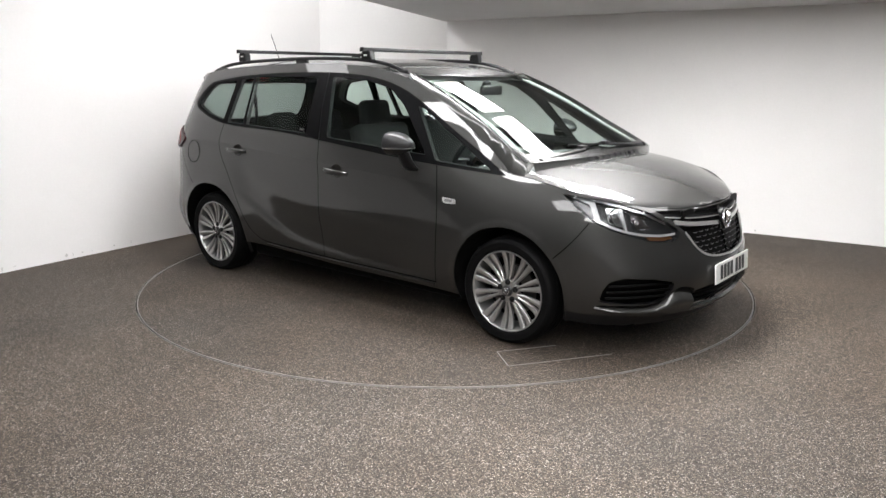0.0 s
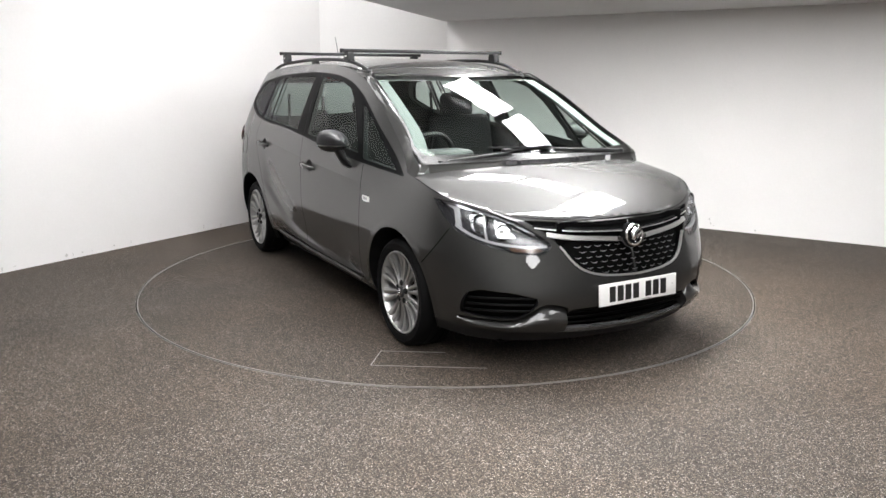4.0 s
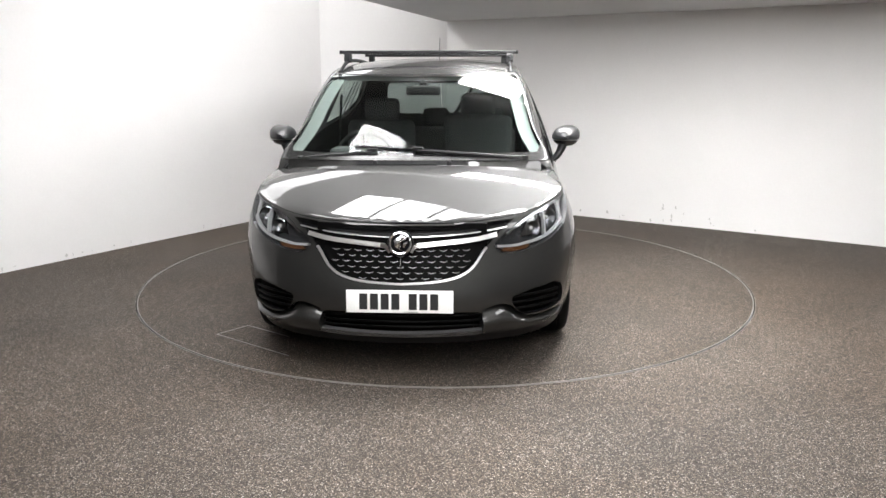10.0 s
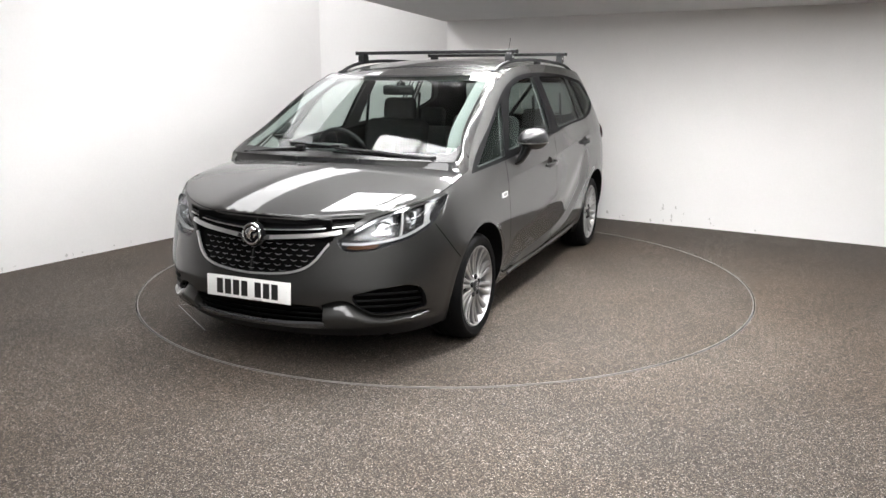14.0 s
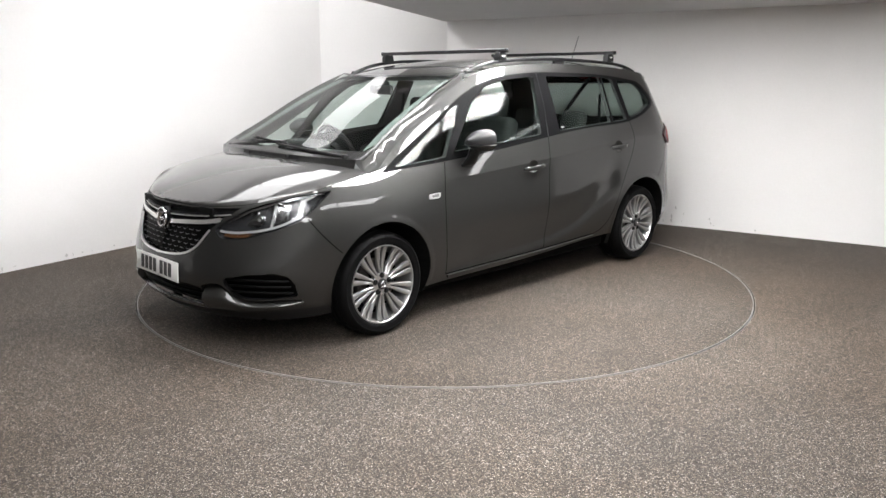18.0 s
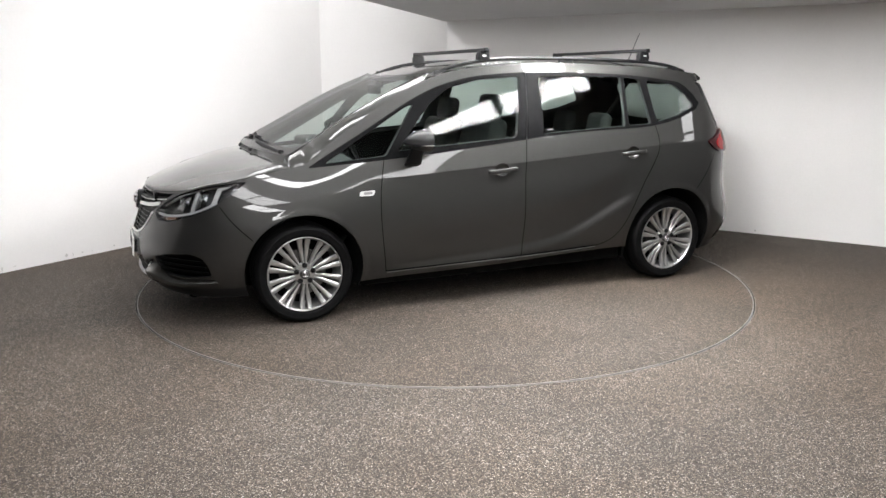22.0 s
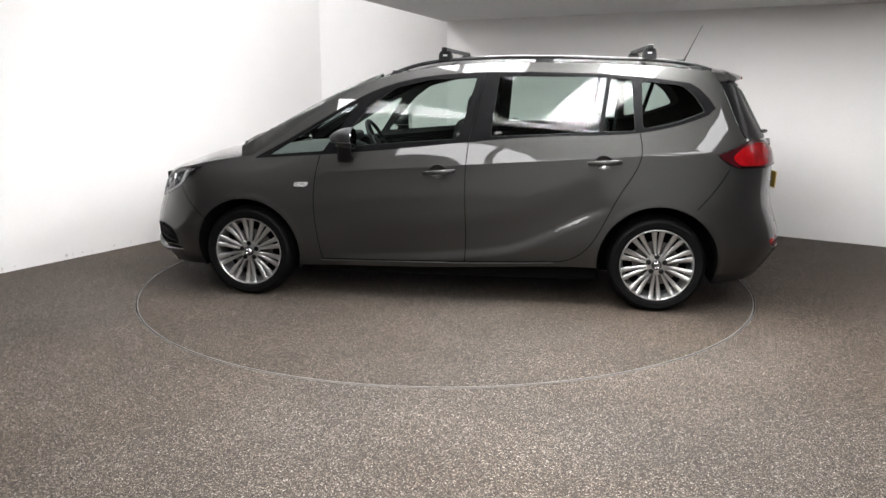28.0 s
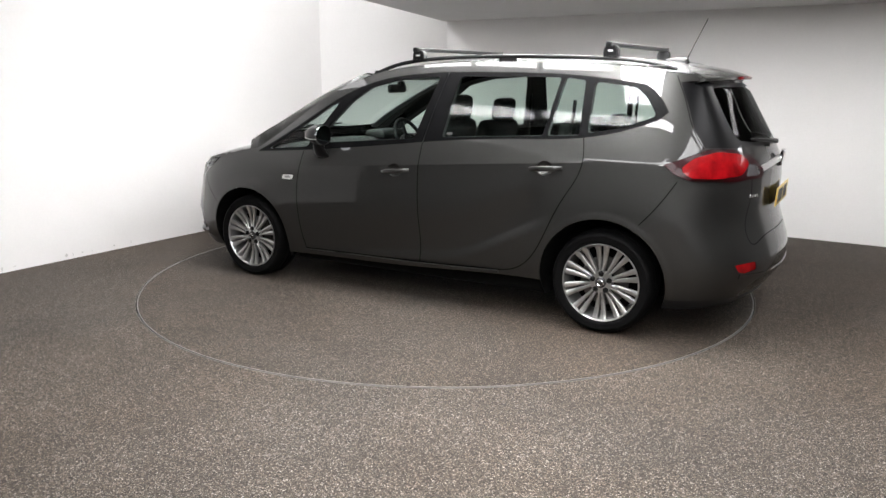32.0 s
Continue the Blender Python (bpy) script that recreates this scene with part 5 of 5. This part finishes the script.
def wheel(x, side):
    w = new("wheel")
    w.parent = car
    w.matrix_local = pose(x, side * 0.897, HUB_Z, 0, 0, 0 if side > 0 else 180)
    bm = bmesh.new()
    lathe(bm, [(0.228, -0.22), (0.27, -0.226), (0.298, -0.212), (0.3085, -0.19), (0.3105, -0.155), (0.3065, -0.153), (0.3065, -0.147), (0.311, -0.145), (0.3115, -0.108), (0.3065, -0.106), (0.3065, -0.10), (0.3115, -0.098), (0.3105, -0.062), (0.3065, -0.06), (0.3065, -0.054), (0.310, -0.052),
               (0.306, -0.024), (0.296, -0.006), (0.283, 0.003), (0.279, 0.0045), (0.276, 0.003), (0.258, 0.005), (0.244, 0.001), (0.236, -0.006), (0.231, -0.012), (0.228, -0.03)], 72)
    part("tyre", bm, RUBBER, w, "black road tyre")
    bm = bmesh.new()
    lathe(bm, [(0.236, -0.010), (0.2345, -0.003), (0.230, -0.002), (0.2265, -0.006), (0.222, -0.018), (0.214, -0.05), (0.208, -0.12), (0.205, -0.20)], 72)
    rim = part("rim", bm, ALLOY, w, "silver alloy rim")
    for k in range(10):
        for h in (-1, 1):
            if spokes:
                o = new("spoke", spokes[0])
            else:
                o = spoke_mesh()
                spokes.append(o.data)
            o.parent = rim
            o.matrix_local = Matrix.Rotation(k * math.tau / 10 + math.radians(18 + h * 6.7), 4, "Y")
    bm = bmesh.new()
    lathe(bm, [(0.070, -0.05), (0.070, -0.030), (0.064, -0.022), (0.036, -0.0185), (0.033, -0.019)], 40)
    part("hub", bm, ALLOY, rim)
    bm = bmesh.new()
    lathe(bm, [(0.033, -0.022), (0.032, -0.012), (0.027, -0.008), (0.0001, -0.006)], 32)
    part("centre_cap", bm, CAPGREY, rim, "grey centre cap")
    bm = bmesh.new()
    tube(bm, [(0.018 * math.cos(a), -0.006, 0.018 * math.sin(a)) for a in np.linspace(0, math.tau, 25)], 0.0028, 6, False)
    tube(bm, [(0.010, -0.005, 0.009), (0.0, -0.004, 0.009), (-0.006, -0.004, 0.0), (0.002, -0.005, -0.013)], 0.0035, 6)
    part("cap_shape", bm, CHROME, rim)
    for k in range(5):
        a = k * math.tau / 5 + math.radians(18)
        m = Matrix.Translation((0.053 * math.cos(a), 0, 0.053 * math.sin(a)))
        bm = bmesh.new()
        lathe(bm, [(0.0001, -0.0165), (0.0145, -0.0165), (0.0158, -0.0150), (0.0168, -0.0175), (0.0168, -0.028)], 18, "y", m)
        lathe(bm, [(0.0001, -0.011), (0.0095, -0.0115), (0.0115, -0.014), (0.0115, -0.03)], 6, "y", m)
        part("wheel_bolt", bm, BOLT, rim, "dark wheel bolt")
    bm = bmesh.new()
    lathe(bm, [(0.07, -0.075), (0.145, -0.075), (0.147, -0.085), (0.147, -0.095), (0.07, -0.095)], 40)
    part("brake_disc", bm, DISC, w, "dull steel brake disc")
    bm = bmesh.new()
    lathe(bm, [(0.205, -0.13), (0.02, -0.14)], 40)
    part("back_plate", bm, DARK, w)
    return w


spokes = []
for x in (HUB_X, -HUB_X):
    for s in (1, -1):
        wheel(x, s)

bm = bmesh.new()
box(bm, -1.02, 1.02, -0.80, 0.80, 0.17, 0.30, 0.03)
box(bm, 1.7, 2.05, -0.66, 0.66, 0.17, 0.30, 0.03)
box(bm, -2.0, -1.7, -0.66, 0.66, 0.20, 0.32, 0.03)
box(bm, -1.75, 1.75, -0.52, 0.52, 0.20, 0.34, 0.03)
part("underbody", bm, DARK, car, "dark underbody")

# small stickers on the glass
STICKER = material("faded_sticker", (0.05, 0.05, 0.049), rough=0.7)
for name, quad in (("front_door", ((-0.075, 1.128), (-0.075, 1.141), (-0.125, 1.143), (-0.125, 1.130))), ("rear_door", ((-0.325, 1.140), (-0.325, 1.153), (-0.365, 1.154), (-0.365, 1.141)))):
    for sgn in (1, -1):
        bm = bmesh.new()
        outer, inner = ([bm.verts.new((q[0], sgn * q[1], q[2])) for q in (wrap(a, b, off) for a, b in quad)] for off in (-0.001, -0.003))
        bm.faces.new(outer), bm.faces.new(inner)
        for k in range(4):
            bm.faces.new((outer[k], outer[(k + 1) % 4], inner[(k + 1) % 4], inner[k]))
        part("sticker", bm, STICKER, body[name][sgn < 0], "small faded sticker", smooth=False)

# ---- cabin ----
bm = bmesh.new()
box(bm, -0.97, 0.97, -0.80, 0.80, 0.36, 0.42, 0.02)
box(bm, -1.95, -0.95, -0.53, 0.53, 0.362, 0.422, 0.02)
part("cabin_floor", bm, TRIM, car)
inset_roof = [(a, b * 0.93) for a, b in roof_poly if a > -1.7]
inset_roof = [q for q in inset_roof] + [(-1.7, 0.0)]
vv, ff = cdt(inset_roof, [], 0.06)
skin("headliner", vv, ff, sheet_lift("roof", -0.035), sheet_normal("roof"), LINER, car, "pale grey headliner")
bm = bmesh.new()
rows = []
for y in np.linspace(-0.74, 0.74, 13):
    dip = 0.05 * (y / 0.74) ** 2
    rows.append([bm.verts.new(q) for q in ((1.62 - 7 * dip, y, 0.955 - dip), (1.25, y, 1.005 - dip), (1.02, y, 1.015 - dip), (0.92, y, 0.97 - dip), (0.90, y, 0.72), (1.1, y, 0.45))])
for r0, r1 in zip(rows, rows[1:]):
    for k in range(5):
        bm.faces.new((r0[k], r0[k + 1], r1[k + 1], r1[k]))
dash = part("dashboard", bm, DASH, car, "dark grey dashboard")
bm = bmesh.new()
box(bm, 0.90, 1.10, -0.56, -0.22, 0.985, 1.06, 0.03)
part("instrument_hood", bm, DASH, dash)
bm = bmesh.new()
m = Matrix.Translation((0.74, -0.37, 0.985)) @ Matrix.Rotation(radians(-62), 4, "Y")
tube(bm, [m @ Vector((0.18 * math.cos(a), 0.18 * math.sin(a), 0)) for a in np.linspace(0, math.tau, 33)], 0.016, 8, False)
for a in (0.0, math.pi, -math.pi / 2):
    tube(bm, [m @ Vector((0.03 * math.cos(a), 0.03 * math.sin(a), -0.02)), m @ Vector((0.18 * math.cos(a), 0.18 * math.sin(a), 0))], 0.014, 6)
lathe(bm, [(0.0001, 0.0), (0.06, -0.005), (0.065, -0.05)], 20, "z", m)
part("steering_wheel", bm, BLACK, car, "black steering wheel")


def cushion(bm, w, d, h, m, bevel=0.05):
    box(bm, -d / 2, d / 2, -w / 2, w / 2, 0, h, bevel, m)


def seat(x, y, w=0.5, back=0.62, head=True, z0=0.42):
    s = new("seat")
    s.parent = car
    s["label"] = "dark cloth seat with headrest"
    bm = bmesh.new()
    cushion(bm, w, 0.5, 0.16, pose(x + 0.2, y, z0 + 0.08, 0, -6, 0))
    part("cushion", bm, CLOTH, s)
    bm = bmesh.new()
    cushion(bm, w, 0.14, back, pose(x - 0.05, y, z0 + 0.15, 0, -14, 0), 0.055)
    part("backrest", bm, CLOTH, s)
    if head:
        bm = bmesh.new()
        cushion(bm, w * 0.52, 0.10, 0.18, pose(x - 0.05 - 0.24 * (back + 0.07), y, z0 + 0.15 + back * 0.97 - 0.012, 0, -10, 0), 0.045)
        part("headrest", bm, CLOTH, s)
        for dy in (-0.05, 0.05):
            bm = bmesh.new()
            tube(bm, [(x - 0.05 - 0.23 * back, y + dy, z0 + 0.12 + back), (x - 0.06 - 0.24 * (back + 0.07), y + dy, z0 + 0.25 + back)], 0.006, 6)
            part("headrest_post", bm, SATIN, s)


for y, back in ((-0.37, 0.62), (0.37, 0.66)):
    seat(0.10, y, 0.52, back)
for y in (-0.48, 0.0, 0.48):
    seat(-0.80, y, 0.44, 0.51)
bm = bmesh.new()
box(bm, -1.95, -1.10, -0.70, 0.70, 0.735, 0.86, 0.04)
box(bm, -1.93, -1.12, -0.53, 0.53, 0.42, 0.75, 0.03)
part("load_cover", bm, CLOTH, car, "dark folded rear seats and load cover")
bm = bmesh.new()
lathe(bm, [(0.0001, 0.0), (0.03, -0.01), (0.03, -0.05)], 12, "z", Matrix.Translation((0.58, 0, 1.47)))
box(bm, 0.60, 0.635, -0.115, 0.115, 1.375, 1.44, 0.015)
tube(bm, [(0.58, 0, 1.47), (0.615, 0, 1.42)], 0.012, 8)
part("rear_view_mirror", bm, BLACK, car, "black rear view mirror")
# seat belts hang from the pillars
for sgn in (1, -1):
    for xx, yy in ((-0.22, 0.70), (-1.10, 0.66)):
        bm = bmesh.new()
        tube(bm, [(xx, sgn * yy, 1.36), (xx + 0.03, sgn * (yy + 0.02), 1.0), (xx + 0.05, sgn * (yy + 0.03), 0.6)], 0.012, 4)
        part("seat_belt", bm, RUBBER, car, "dark seat belt")


bm = bmesh.new()
tube(bm, [(-1.37, 0.41, 1.535), (-1.345, 0.35, 1.447), (-1.30, 0.21, 1.245), (-1.27, 0.13, 1.12)], 0.016, 4)
part("roof_belt", bm, RUBBER, car, "dark belt running from the roof to the middle seat")


# ---- what moves ----
def motions():
    start, rate = math.degrees(-0.6804), math.degrees(-0.0932)
    cx, cy = -0.1108, -0.1273
    rows, turn = [], []
    for t in range(33):
        a = start + rate * t
        c, s = math.cos(radians(a)), math.sin(radians(a))
        rows.append((float(t), pose(c * cx - s * cy, s * cx + c * cy, 0.0, 0, 0, a)))
        turn.append((float(t), pose(0, 0, 0, 0, 0, a)))
    walk(car, rows)
    walk(table, turn)


motions()
